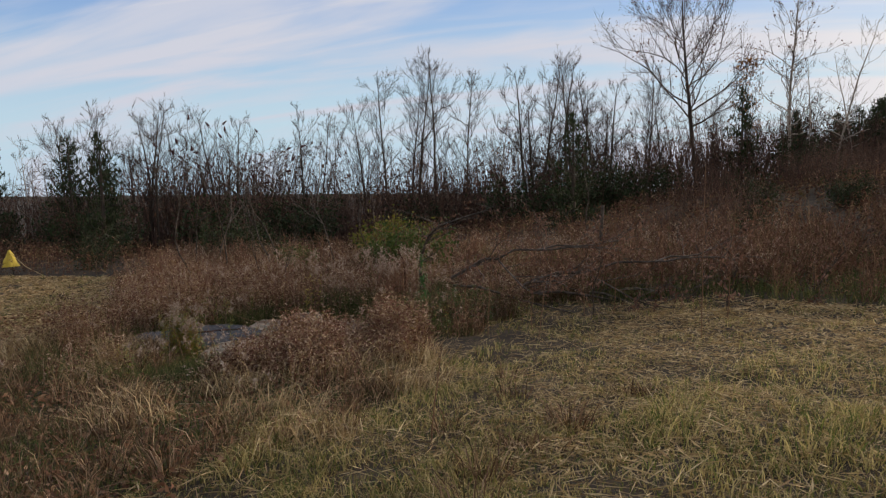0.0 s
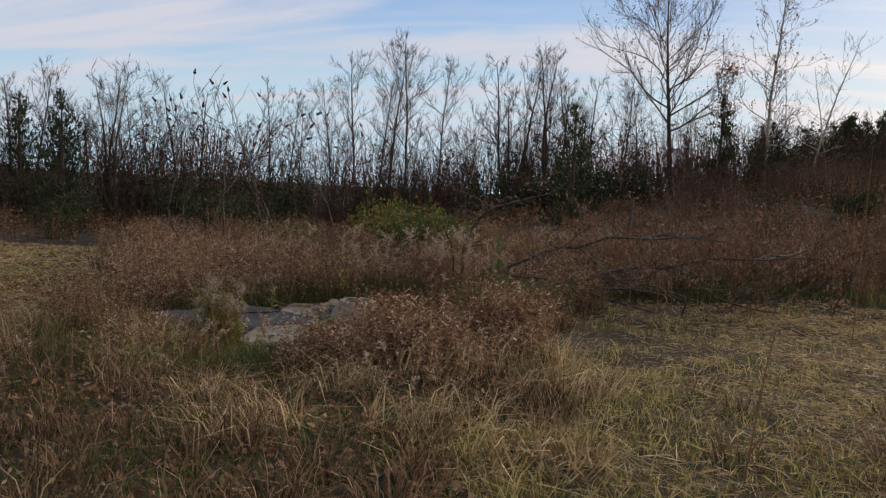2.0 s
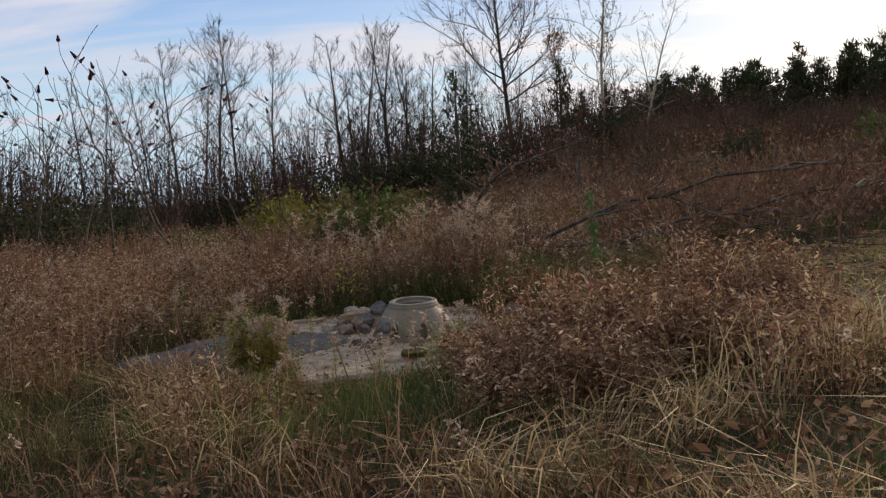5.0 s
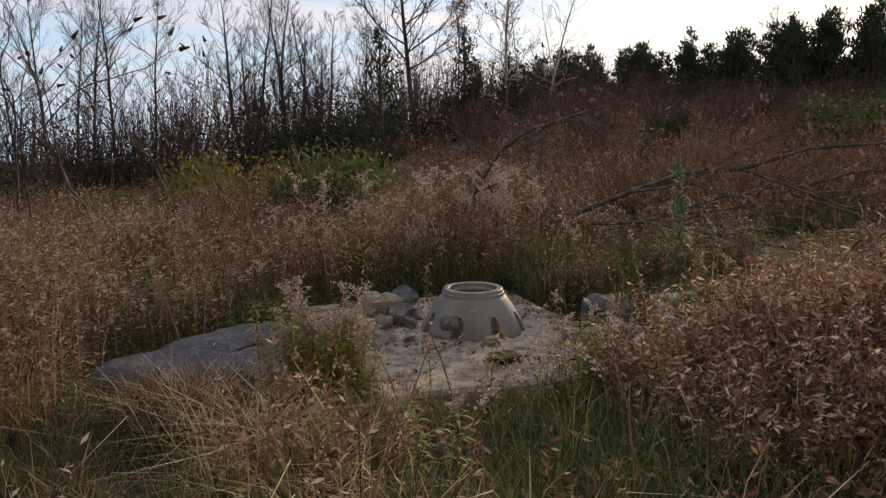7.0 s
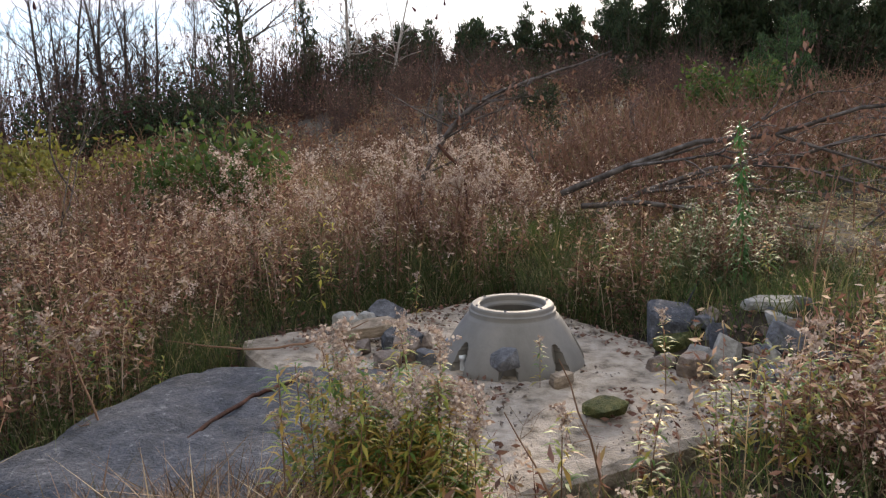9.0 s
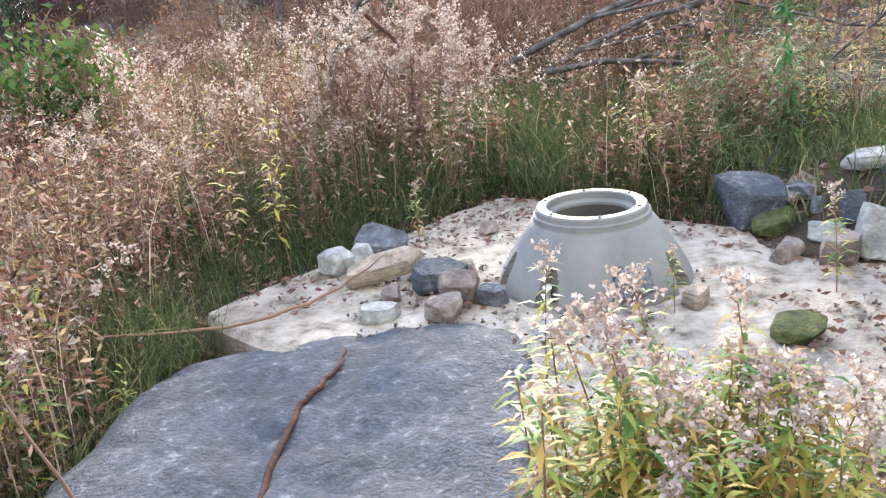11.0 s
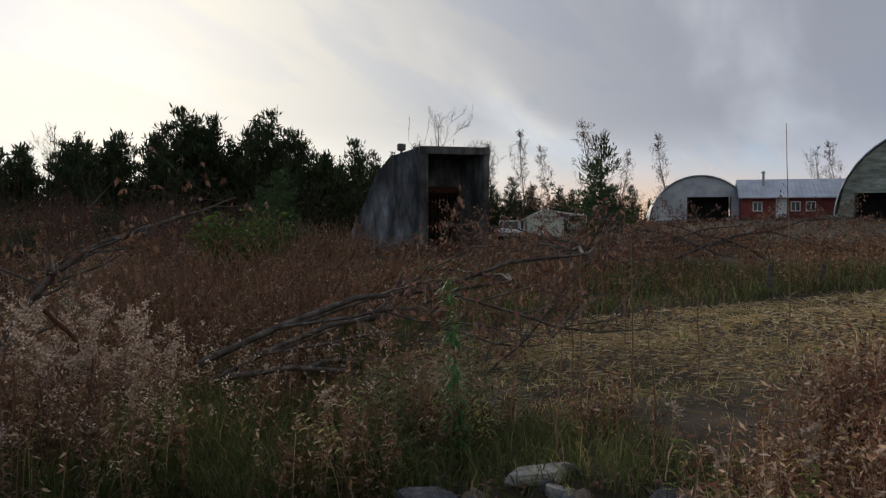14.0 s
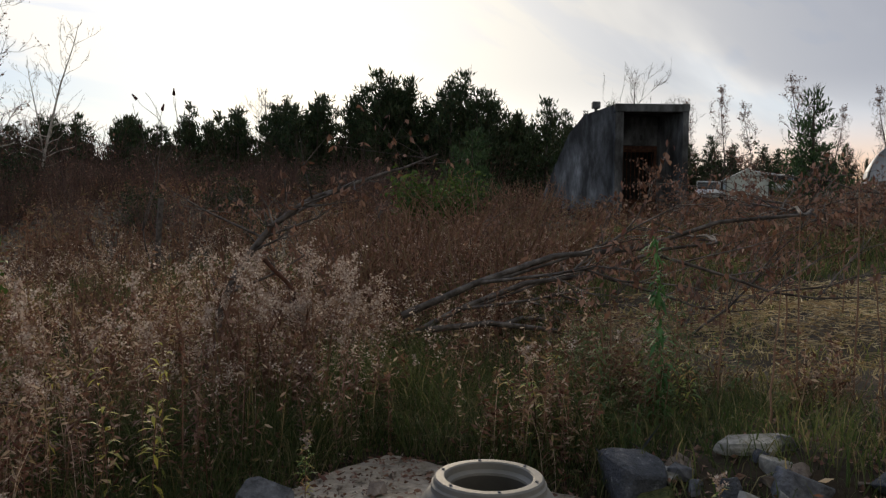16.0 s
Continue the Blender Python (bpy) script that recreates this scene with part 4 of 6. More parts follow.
    for k, (x, y) in enumerate(along([(22, 48), (30, 52), (40, 52), (50, 50), (58, 45), (70, 41)], 1.7, r, 1.4)):
        copies(sh[k % 3] if k % 3 else dk[k % 2], [(x, y, r.uniform(0, 360), r.uniform(1.1, 2.1))])
    for k, (x, y) in enumerate(along([(58, 44), (74, 41), (95, 34), (110, 18), (120, -2), (124, -28)], 1.25, r, 1.5)):
        top = 7.6 + r.normal(0, 0.8)
        src, tall_ = ((p2, 10.0), (p1, 11.5), (dk[0], 2.9), (p2, 10.0), (sh[1], 3.2))[k % 5]
        put(copy_thing(src, Matrix.Identity(4)), x, y, r.uniform(0, 360), max(top - gz(x, y), 2.5) / tall_)
    # reddish brush climbing the hill
    n = 0
    while n < 90:
        x, y = r2.uniform(5, 30), r2.uniform(11, 38)
        if y > 0.62 * x + 6.5 and r2.uniform() < 0.35 + 0.03 * (y - 11):
            copies(sh[n % 3] if n % 9 else dk[n % 2], [(x, y, r2.uniform(0, 360), r2.uniform(0.35, 0.75))])
            n += 1
    tl = bare_tree(61, 11.0, 0.09, M["bark"], "slim bare tree with withered leaves before the sunset", "far bare trees", M["leaf_dead"], 900, 0.14, limbs=20, subs=5, fine=4, reach=0.13, clear=0.25, rise=1.2)
    put(tl, 78, 34.5)
    copies(tl, [(82, 33, 50, 0.85), (88, 30, 90, 1.1), (91, 28, 200, 0.8), (96, 24.5, 20, 1.0), (107, 7, 40, 0.9), (112, -1, 100, 0.8), (113, -6, 300, 0.85), (84, 41, 10, 1.0)])
    copies(twin, [(76, 38, 10, 0.95), (90, 29.5, 100, 1.05), (108, 9, 50, 0.9), (112, -3, 200, 0.9), (48, 52, 20, 1.0), (62, 49, 70, 1.05), (36, 51, 70, 1.0)])
    back = bare_tree(63, 8.2, 0.13, M["bark"], "bare spreading tree standing behind the bunker", "far bare trees", stems=2, limbs=13, subs=6, fine=4, reach=0.26, clear=0.35, rise=0.4, lean=0.15)
    put(back, 40.2, 22.5, 0, 1.0)
    # young pine before the hut
    yp = conifer(65, 4.6, M["cedar"], "young pine with long upright shoots in the meadow", "young pines", "young_pine", 0.36, 0.02, 2.2, 0.22)
    put(yp, 39.9, 12.5, 0, 1.3)
    copies(yp, [(15.6, 14.2, 120, 0.5), (17.6, 15.2, 10, 0.62), (20, 17, 60, 0.66)])
    # bushes in the meadow
    gb = thicket(71, 1.5, 1.5, M["stem"], "green leafy bush in the brown meadow", "meadow bushes", 40, M["bush"], 3600, 0.10, "bush")
    put(gb, -0.6, 7.2, 0, 1.1, -0.1)
    yb = thicket(72, 1.4, 2.4, M["stem"], "olive yellow leafy bush in the meadow", "meadow bushes", 40, M["bush_yellow"], 3000, 0.11, "bush")
    put(yb, -2.5, 12, 0, 1.1)
    copies(dk[1], [(-11.8, 9.6, 0, 0.5), (-6.5, 10, 70, 0.62), (-8.3, 11.2, 150, 0.7)])
    pile = thicket(75, 1.2, 2.2, M["stem"], "tangled reddish brush heap with withered leaves", "brush piles", 46, M["leaf_dead"], 650, 0.06, "brush_heap")
    put(pile, 4.4, 4.2)
    copies(pile, [(5.6, 4.6, 40, 1.0), (6.8, 5.2, 90, 1.05), (3.6, 5.2, 140, 0.9), (5.0, 5.8, 200, 1.1), (7.9, 5.6, 260, 1.0), (6.4, 6.6, 20, 1.15), (8.8, 6.6, 310, 1.0), (9.6, 9.5, 100, 1.2), (12, 10, 170, 1.2), (7.5, 9.0, 250, 1.2), (16, 12.5, 30, 1.3), (19, 14, 220, 1.3)])
    copies(gb, [(13, 12.5, 60, 1.2), (-4.2, 8.2, 60, 0.6)])
    tall = [thicket(81 + i, 1.05, 0.7, M["stem"], "tall dry weed clump with withered leaves", "weed clumps of the meadow", 13, M["leaf_dead"], 170, 0.06, "weed_clump") for i in range(3)]
    for t_, (x, y) in zip(tall, ((-2.2, 3.0), (1.7, 4.4), (-4.3, 4.8))):
        put(t_, x, y)
    n = 0
    while n < 150:
        x, y = r2.uniform(-9, 14), r2.uniform(2.2, 16)
        if int(field_kind(np.array([x]), np.array([y]))[0]) == 0:
            copies(tall[n % 3], [(x, y, r2.uniform(0, 360), r2.uniform(0.6, 1.1))])
            n += 1


build_trees()


def sumac(seed, height, label):
    r = np.random.default_rng(seed)
    s = thing("sumac", label, "shrub", "sumac clump")
    tb, tips = Tubes(), []

    def limb(p, d, length, rad, depth):
        pts = [np.array(p)]
        for i in range(4):
            d = d + r.normal(0, 0.16, 3) + [0, 0, 0.05]
            d /= np.linalg.norm(d)
            pts.append(pts[-1] + d * length / 4)
        tb.add(pts, np.linspace(rad, rad * 0.6, 5), 5)
        if depth == 0:
            tips.append((pts[-1], d))
            return
        for k in (-1, 1):
            side = np.cross(d, r.normal(0, 1, 3))
            nd = d * 0.75 + side / np.linalg.norm(side) * 0.55 * k + [0, 0, 0.2]
            limb(pts[-1], nd / np.linalg.norm(nd), length * r.uniform(0.55, 0.85), rad * 0.62, depth - 1)

    limb((0, 0, -0.1), np.array([r.normal(0, 0.25), r.normal(0, 0.25), 1.0]), height * 0.5, 0.028, 3)
    tb.make("trunk", M["deadwood"], s)
    for p, d in tips:
        if r.uniform() < 0.6:
            bm = bmesh.new()
            m = Matrix.Translation(p + d * 0.05) @ Vector(d).to_track_quat("Z", "Y").to_matrix().to_4x4()
            bmesh.ops.create_cone(bm, cap_ends=True, segments=6, radius1=0.035, radius2=0.012, depth=0.14, matrix=m)
            link("fruit_head", bm, M["sumac_fruit"], s, "dark red seed cone")
    return s


def build_sumacs():
    a, b = sumac(2, 3.6, "bare forked sumac holding dark seed cones"), sumac(9, 3.2, "bare leaning sumac holding dark seed cones")
    put(a, -5.3, 6.6), put(b, -4.2, 7.0)
    copies(a, [(-6.4, 7.4, 140, 0.95), (-3.2, 8.6, 220, 0.85), (-7.6, 8.6, 20, 0.9), (-4.6, 8.4, 300, 1.0)])
    copies(b, [(-5.9, 5.9, 80, 0.9), (-2.2, 9.4, 40, 0.8), (4.0, 10.1, 40, 0.75), (-3.4, 5.2, 30, 0.55), (-2.7, 4.6, 130, 0.5)])


build_sumacs()


def fallen_branch(seed, length, rise, label, leaf_n=260):
    """A cut limb lying with its butt at the origin and its crown along +x."""
    r = np.random.default_rng(seed)
    fb = thing("fallen_branch", label, "branch", "brush piles")
    tb, ends = Tubes(), []

    def limb(p, d, length, rad, depth):
        n = 5
        pts = [np.array(p, float)]
        for i in range(n):
            d = d + r.normal(0, 0.16, 3)
            d /= np.linalg.norm(d)
            pts.append(pts[-1] + d * length / n)
        tb.add(pts, np.linspace(rad, rad * 0.4, n + 1), 5 if depth > 1 else 3)
        for q in pts[2:]:
            if depth <= 1:
                ends.append(q)
        if depth == 0:
            return
        for i in range(5):
            j = r.integers(1, n + 1)
            nd = d * 0.8 + r.normal(0, 0.34, 3) * [1, 1, 0.7] + [0, 0, 0.03]
            limb(pts[j], nd / np.linalg.norm(nd), length * r.uniform(0.3, 0.6), rad * 0.5, depth - 1)

    limb((0, 0, 0.05), np.array([1.0, 0.0, rise]), length, 0.03 * length / 3, 3)
    tb.make("limb", M["deadwood"], fb)
    c = np.array(ends)
    c = c[r.integers(0, len(c), leaf_n)] + r.normal(0, 0.03, (leaf_n, 3))
    d = r.normal(0, 0.5, (leaf_n, 3)) - [0, 0, 0.8]
    v, f = leaf_mesh(c, d, r.uniform(0.05, 0.1, leaf_n), r.uniform(0.02, 0.045, leaf_n))
    raw("leaves", v, f, M["leaf_dead"], fb, "curled dead brown leaves")
    return fb


def build_brush():
    a = fallen_branch(4, 3.4, 0.12, "grey fallen limb with curled brown leaves in the brush pile", 640)
    b = fallen_branch(7, 2.9, 0.08, "grey fallen branch with curled brown leaves in the brush pile", 640)
    put(a, 1.9, 2.5, -38, 1.0, 0.55)
    put(b, 2.0, 2.3, -24, 1.0, 0.45)
    for x, y, t, s, dz in ((2.7, 3.4, -20, 1.1, 0.1), (3.4, 2.7, 10, 1.0, 0.2), (4.2, 3.6, -35, 1.1, 0.1), (5.2, 4.2, -10, 1.1, 0.1), (3.2, 4.6, 25, 1.0, 0.1), (5.8, 3.3, 150, 1.0, 0.1), (6.6, 5.0, 170, 1.1, 0.1), (4.6, 5.4, 60, 1.0, 0.1), (7.8, 4.4, 120, 1.0, 0.1), (2.4, 3.9, 60, 0.8, 0.1)):
        c = copy_thing(a if int(x * 10) % 2 else b, Matrix.Identity(4))
        put(c, x, y, t, s, dz)
    for x, y, t, s, dz in ((13.0, 4.6, -40, 0.8, 0.4), (13.6, 3.6, -70, 0.9, 0.45), (14.2, 2.9, 120, 0.9, 0.45), (14.6, 2.0, -60, 0.95, 0.5), (15.0, 1.2, 100, 0.9, 0.5), (15.4, 0.4, 150, 0.8, 0.4), (13.2, 3.6, 60, 0.8, 0.4)):
        c = copy_thing(b if int(x * 10) % 2 else a, Matrix.Identity(4))
        put(c, x, y, t, s, dz)


build_brush()

# ---- slab, riser cone and stones ----


def build_slab():
    bm = bmesh.new()
    bmesh.ops.create_grid(bm, x_segments=60, y_segments=72, size=0.5)
    for v in bm.verts:
        v.co.x, v.co.y = v.co.x * 2.32, v.co.y * 2.97
    r = bmesh.ops.extrude_face_region(bm, geom=list(bm.faces))
    low = [v for v in r["geom"] if isinstance(v, bmesh.types.BMVert)]
    bmesh.ops.translate(bm, vec=(0, 0, -0.42), verts=low)
    bmesh.ops.recalc_face_normals(bm, faces=bm.faces)
    for v in bm.verts:
        x, y = v.co.x, v.co.y
        edge = max(abs(x) / 1.16, abs(y) / 1.485)
        k = noise.noise(Vector((x * 2.3, y * 2.3, 3.1))) * 0.5 + noise.noise(Vector((x * 7, y * 7, 1))) * 0.2
        c = (abs(x) / 1.16) ** 9 + (abs(y) / 1.485) ** 9
        shrink = 1 - 0.05 * max(0, c - 1) + (0.035 * k if edge > 0.97 else 0)
        v.co.x, v.co.y = x * shrink, y * shrink
        if v.co.z > -0.2:
            v.co.z += 0.012 * noise.noise(Vector((x * 3, y * 3, 0))) + 0.006 * noise.noise(Vector((x * 14, y * 14, 0))) - (0.03 if edge > 0.985 else 0)
    ob = link("concrete_slab", bm, M["slab"], smooth=False)
    ob.matrix_basis = pose(-0.19, -0.1, -0.005, 0, 0, 7.4)
    tagged(ob, "pale weathered concrete slab with ragged edges in the weeds", "slab")


build_slab()


def build_cone():
    cone = thing("riser_cone", "grey conical riser with an open ringed top on the slab", "manhole riser", at=pose(0, 0, 0.0, 0, 0, -9))
    nt_, nz = 288, 36
    prof = [(0.455, -0.01)]
    for i in range(1, nz):
        t = i / (nz - 1)
        prof.append((0.455 - 0.165 * t ** 1.25, 0.285 * t))
    prof += [(0.275, 0.295), (0.272, 0.300), (0.272, 0.325), (0.262, 0.332), (0.258, 0.352), (0.250, 0.36), (0.213, 0.36), (0.206, 0.354), (0.205, 0.325), (0.196, 0.318), (0.185, 0.312), (0.183, 0.30), (0.20, 0.27), (0.34, 0.0), (0.34, -0.01)]
    v, a = [], np.arange(nt_) * 2 * np.pi / nt_
    for r_, z in prof:
        rr = np.full(nt_, r_)
        if z < 0.2 and r_ > 0.36:
            u = (a / (2 * np.pi) * 8) % 1 - 0.5
            half = 0.14 * math.sqrt(max(0, 1 - (max(z, 0) / 0.165) ** 3.2)) if z < 0.165 else -1
            rr = np.where(np.abs(u) < half, np.minimum(rr, 0.348), rr)
        v.append(np.stack([rr * np.cos(a), rr * np.sin(a), np.full(nt_, z)], 1))
    k = len(prof)
    i = np.arange(k - 1)[:, None] * nt_ + np.arange(nt_)[None, :]
    j = np.arange(k - 1)[:, None] * nt_ + (np.arange(nt_)[None, :] + 1) % nt_
    f = np.stack([i, j, j + nt_, i + nt_], -1).reshape(-1, 4)
    ob = raw("body", np.concatenate(v), f, M["cone"], cone)
    ob.data.shade_smooth()
    ob.data.set_sharp_from_angle(angle=radians(32))
    # disc added across the hollow, coloured near black for the shade in it
    bm = bmesh.new()
    bmesh.ops.create_circle(bm, cap_ends=True, segments=48, radius=0.33, matrix=Matrix.Translation((0, 0, 0.03)))
    part("well_floor", bm, M["dark_inside"], cone, "unlit bottom of the well, its shade put into the colour")
    for q in range(6):
        bm = bmesh.new()
        bmesh.ops.create_cone(bm, cap_ends=True, segments=10, radius1=0.008, radius2=0.008, depth=0.006, matrix=Matrix.Translation((0.231 * math.cos(q * 1.047), 0.231 * math.sin(q * 1.047), 0.362)))
        part("rim_bolt", bm, M["rock_dark"], cone)
    bm = bmesh.new()
    box(bm, -0.022, 0.022, -0.003, 0.003, -0.018, 0.018, 0.002)
    lab = part("label_plate", bm, M["blue_label"], cone, "small faded blue label plate")
    lab.matrix_basis = pose(-0.37, 0.205, 0.085, -28, 0, 60)
    p = thing("pipe_stub", "short white plastic pipe stub at the foot of the riser", "pipe", at=pose(-0.375, -0.055, 0.0))
    tb = Tubes()
    tb.add([(0, 0, -0.01), (0, 0, 0.06), (0, 0, 0.062), (0, 0, 0.085), (0, 0, 0.086), (0, 0, 0.03)], [0.017, 0.017, 0.024, 0.024, 0.017, 0.016], 16)
    tb.make("pipe", M["white_paint"], p)


build_cone()


def stone(seed, sx, sy, sz, mat, label, x, y, z=0.0, turn=0.0, tip=0.0, tilt=0.0, points=12, group="loose stones", name="stone"):
    """An angular stone: a hull of random points, bevelled and roughened; its base at z."""
    r = np.random.default_rng(seed)
    bm = bmesh.new()
    p = r.normal(size=(points, 3))
    p /= np.linalg.norm(p, axis=1)[:, None]
    p = np.sign(p) * np.abs(p) ** 0.6
    for q in p * [sx / 2, sy / 2, sz / 2]:
        bm.verts.new(q)
    bmesh.ops.convex_hull(bm, input=list(bm.verts))
    loose = [v for v in bm.verts if not v.link_faces]
    bmesh.ops.delete(bm, geom=loose, context="VERTS")
    bmesh.ops.bevel(bm, geom=list(bm.edges), offset=0.035 * min(sx, sy, sz), segments=1, affect="EDGES")
    bmesh.ops.triangulate(bm, faces=bm.faces)
    bmesh.ops.subdivide_edges(bm, edges=list(bm.edges), cuts=2, use_grid_fill=True)
    m = min(sx, sy, sz)
    for v in bm.verts:
        n = noise.noise(v.co * (1.4 / m) + Vector((seed, 0, 0))) * 0.5 + noise.noise(v.co * (4 / m)) * 0.25
        v.co += v.co.normalized() * n * m * 0.07
    ob = link(name, bm, mat)
    rot = pose(0, 0, 0, tip, tilt, turn)
    low = min((rot @ v.co).z for v in ob.data.vertices)
    ob.matrix_basis = Matrix.Translation((x, y, z - low - 0.01)) @ rot
    return tagged(ob, label, "stone", group)


def flagstone(seed, sx, sy, sz, mat, label, x, y, z=0.0, turn=0.0, tip=0.0, tilt=0.0, group="loose stones", name="stone"):
    """A slabby broken stone: a ragged outline with a split top and base, in uneven layers."""
    r = np.random.default_rng(seed + 500)
    k = int(r.integers(6, 9))
    a = np.sort(np.arange(k) * 2 * np.pi / k + r.uniform(-0.3, 0.3, k))
    q = np.stack([np.sign(np.cos(a)) * np.abs(np.cos(a)) ** 0.7 * sx / 2, np.sign(np.sin(a)) * np.abs(np.sin(a)) ** 0.7 * sy / 2], 1) * r.uniform(0.82, 1.05, (k, 1))
    bm = bmesh.new()
    slope = r.normal(0, 0.12, 2) * sz / np.array([sx, sy])
    rings = []
    for level, grow_ in ((0, 0.94), (0.33, 1.0), (0.66, 0.97), (1, 0.86)):
        rings.append([bm.verts.new((p[0] * grow_ * r.uniform(0.95, 1.04), p[1] * grow_ * r.uniform(0.95, 1.04), sz * level + (p @ slope if level else 0.0))) for p in q])
    for lo, hi in zip(rings, rings[1:]):
        for i in range(k):
            bm.faces.new((lo[i], lo[(i + 1) % k], hi[(i + 1) % k], hi[i]))
    bm.faces.new(rings[0][::-1])
    bm.faces.new(rings[-1])
    bmesh.ops.bevel(bm, geom=list(bm.edges), offset=0.03 * min(sx, sy, sz), segments=1, affect="EDGES")
    bmesh.ops.triangulate(bm, faces=bm.faces)
    bmesh.ops.subdivide_edges(bm, edges=list(bm.edges), cuts=2, use_grid_fill=True)
    m = min(sx, sy, sz)
    for v in bm.verts:
        n = noise.noise(v.co * (1.1 / m) + Vector((seed, 0, 0))) * 0.6 + noise.noise(v.co * (4 / m)) * 0.25
        v.co += (v.co - Vector((0, 0, sz / 2))).normalized() * n * m * 0.08
    ob = link(name, bm, mat)
    rot = pose(0, 0, 0, tip, tilt, turn)
    low = min((rot @ v.co).z for v in ob.data.vertices)
    ob.matrix_basis = Matrix.Translation((x, y, z - low - 0.01)) @ rot
    return tagged(ob, label, "stone", group)


def build_stones():
    S = stone
    F = flagstone
    F(1, 0.44, 0.17, 0.085, M["rock_tan"], "long tan layered stone slab tilted on the concrete", -0.68, 0.78, 0.01, -30, 14, -12)
    F(2, 0.32, 0.22, 0.11, M["boulder"], "blue-grey angular stone on the concrete", -0.56, 0.50, 0.0, -25, 6, 4)
    S(3, 0.19, 0.17, 0.15, M["rock_pale"], "pale rounded stone beside the layered slab", -0.74, 1.13, 0.0, 10, points=22)
    S(4, 0.19, 0.14, 0.13, M["rock_pale"], "pale stone with a grey top on the concrete", -0.60, 1.10, 0.0, 60, points=18)
    F(5, 0.33, 0.22, 0.07, M["rock_dark"], "dark grey flat stone resting on its edge", -0.40, 1.22, 0.0, -55, 24, 8)
    S(6, 0.16, 0.13, 0.11, M["rock_brown"], "brown stone on the concrete", -0.80, 0.50, 0.0, 15)
    F(7, 0.23, 0.16, 0.12, M["rock_brown"], "brown wedge stone leaning on the blue-grey one", -0.60, 0.30, 0.0, -50, 25, 10)
    S(8, 0.20, 0.16, 0.12, M["rock_brown"], "brown rounded stone on the concrete", -0.76, 0.20, 0.0, 15, points=16)
    F(9, 0.20, 0.14, 0.07, M["rock_pale"], "pale greenish stone on the concrete", -0.96, 0.42, 0.0, -40)
    F(10, 0.15, 0.09, 0.09, M["rock_dark"], "dark banded stone by the foot of the riser", -0.52, 0.14, 0.0, -60, 20, 0)
    S(29, 0.17, 0.14, 0.12, M["rock_brown"], "brown stone by the foot of the riser", -0.42, 0.44, 0.0, 40)
    S(11, 0.17, 0.15, 0.14, M["rock_dark"], "dark rounded stone on the concrete", -0.32, -0.51, 0.0, 0, points=18)
    S(12, 0.13, 0.11, 0.09, M["rock_brown"], "small brown stone behind the riser", 0.16, 0.94, 0.0, 0)
    F(13, 0.18, 0.12, 0.07, M["rock_tan"], "flat tan stone by the riser", 0.02, -0.56, 0.0, 20)
    S(14, 0.14, 0.11, 0.07, M["rock_pale"], "grey stone on the concrete", -0.62, -0.30, 0.0, 50)
    S(15, 0.46, 0.38, 0.34, M["boulder"], "large blue-grey stone at the edge of the slab", 1.13, -0.10, -0.09, 55, points=26, name="boulder")
    F(16, 0.44, 0.19, 0.07, M["rock_pale"], "long pale stone lying on the grass bank", 1.56, -0.61, gz(1.56, -0.61) - 0.01, -62, 4, -7)
    F(17, 0.34, 0.22, 0.27, M["rock_dark"], "pointed dark grey stone in the stone heap", 1.30, -0.97, -0.02, -65, -14, 6, name="boulder")
    F(18, 0.18, 0.10, 0.24, M["rock_pale"], "upright pale stone in the stone heap", 0.90, -0.88, -0.01, -60, -16, 8)
    F(30, 0.15, 0.09, 0.15, M["boulder"], "small blue-grey stone propped on the upright one", 0.99, -0.77, 0.12, -60, -20, -18)
    F(19, 0.20, 0.10, 0.09, M["rock_pale"], "small white wedge stone in the stone heap", 1.14, -1.0, 0.05, -65, 0, -22)
    F(20, 0.52, 0.34, 0.14, M["rock_dark"], "dark ledge stone in the stone heap", 1.04, -1.30, -0.02, -60, 6, 5)
    F(21, 0.24, 0.16, 0.16, M["rock_brown"], "brown stone in the stone heap", 0.80, -0.77, -0.03, -30, 14, 0)
    F(22, 0.42, 0.30, 0.12, M["rock_dark"], "dark flat stone in the stone heap", 0.84, -1.50, -0.1, -30, 8, 0)
    S(23, 0.30, 0.24, 0.18, M["rock_dark"], "dark mossy stone beside the slab", 1.06, -0.56, -0.07, 25)
    S(24, 0.24, 0.18, 0.13, M["rock_brown"], "brown stone at the edge of the slab", 0.72, -0.54, -0.03, 0)
    S(25, 0.30, 0.24, 0.17, M["boulder"], "grey stone at the edge of the stone heap", 1.55, -1.35, gz(1.55, -1.35) - 0.06, 0)
    S(26, 0.42, 0.3, 0.2, M["rock_dark"], "dark stone half hidden in the weeds", 0.42, -1.62, -0.25, 30)
    S(27, 0.34, 0.2, 0.13, M["moss"], "low cushion of olive moss on the soil", 1.02, -0.32, 0.0, 20, points=30, name="moss_cushion")
    S(28, 0.26, 0.2, 0.08, M["moss"], "mossy clod on the concrete", -0.02, -1.05, 0.0, 20, points=30, name="moss_cushion")
    # the great flat boulder
    bm = bmesh.new()
    bmesh.ops.create_icosphere(bm, subdivisions=6, radius=1)
    for v in bm.verts:
        n = v.co.normalized()
        k = (abs(n.x) ** 6.5 + abs(n.y) ** 6.5 + abs(n.z) ** 6.5) ** (-1 / 6.5)
        q = Vector((n.x * 1.14, n.y * 0.82, n.z * 0.36)) * k
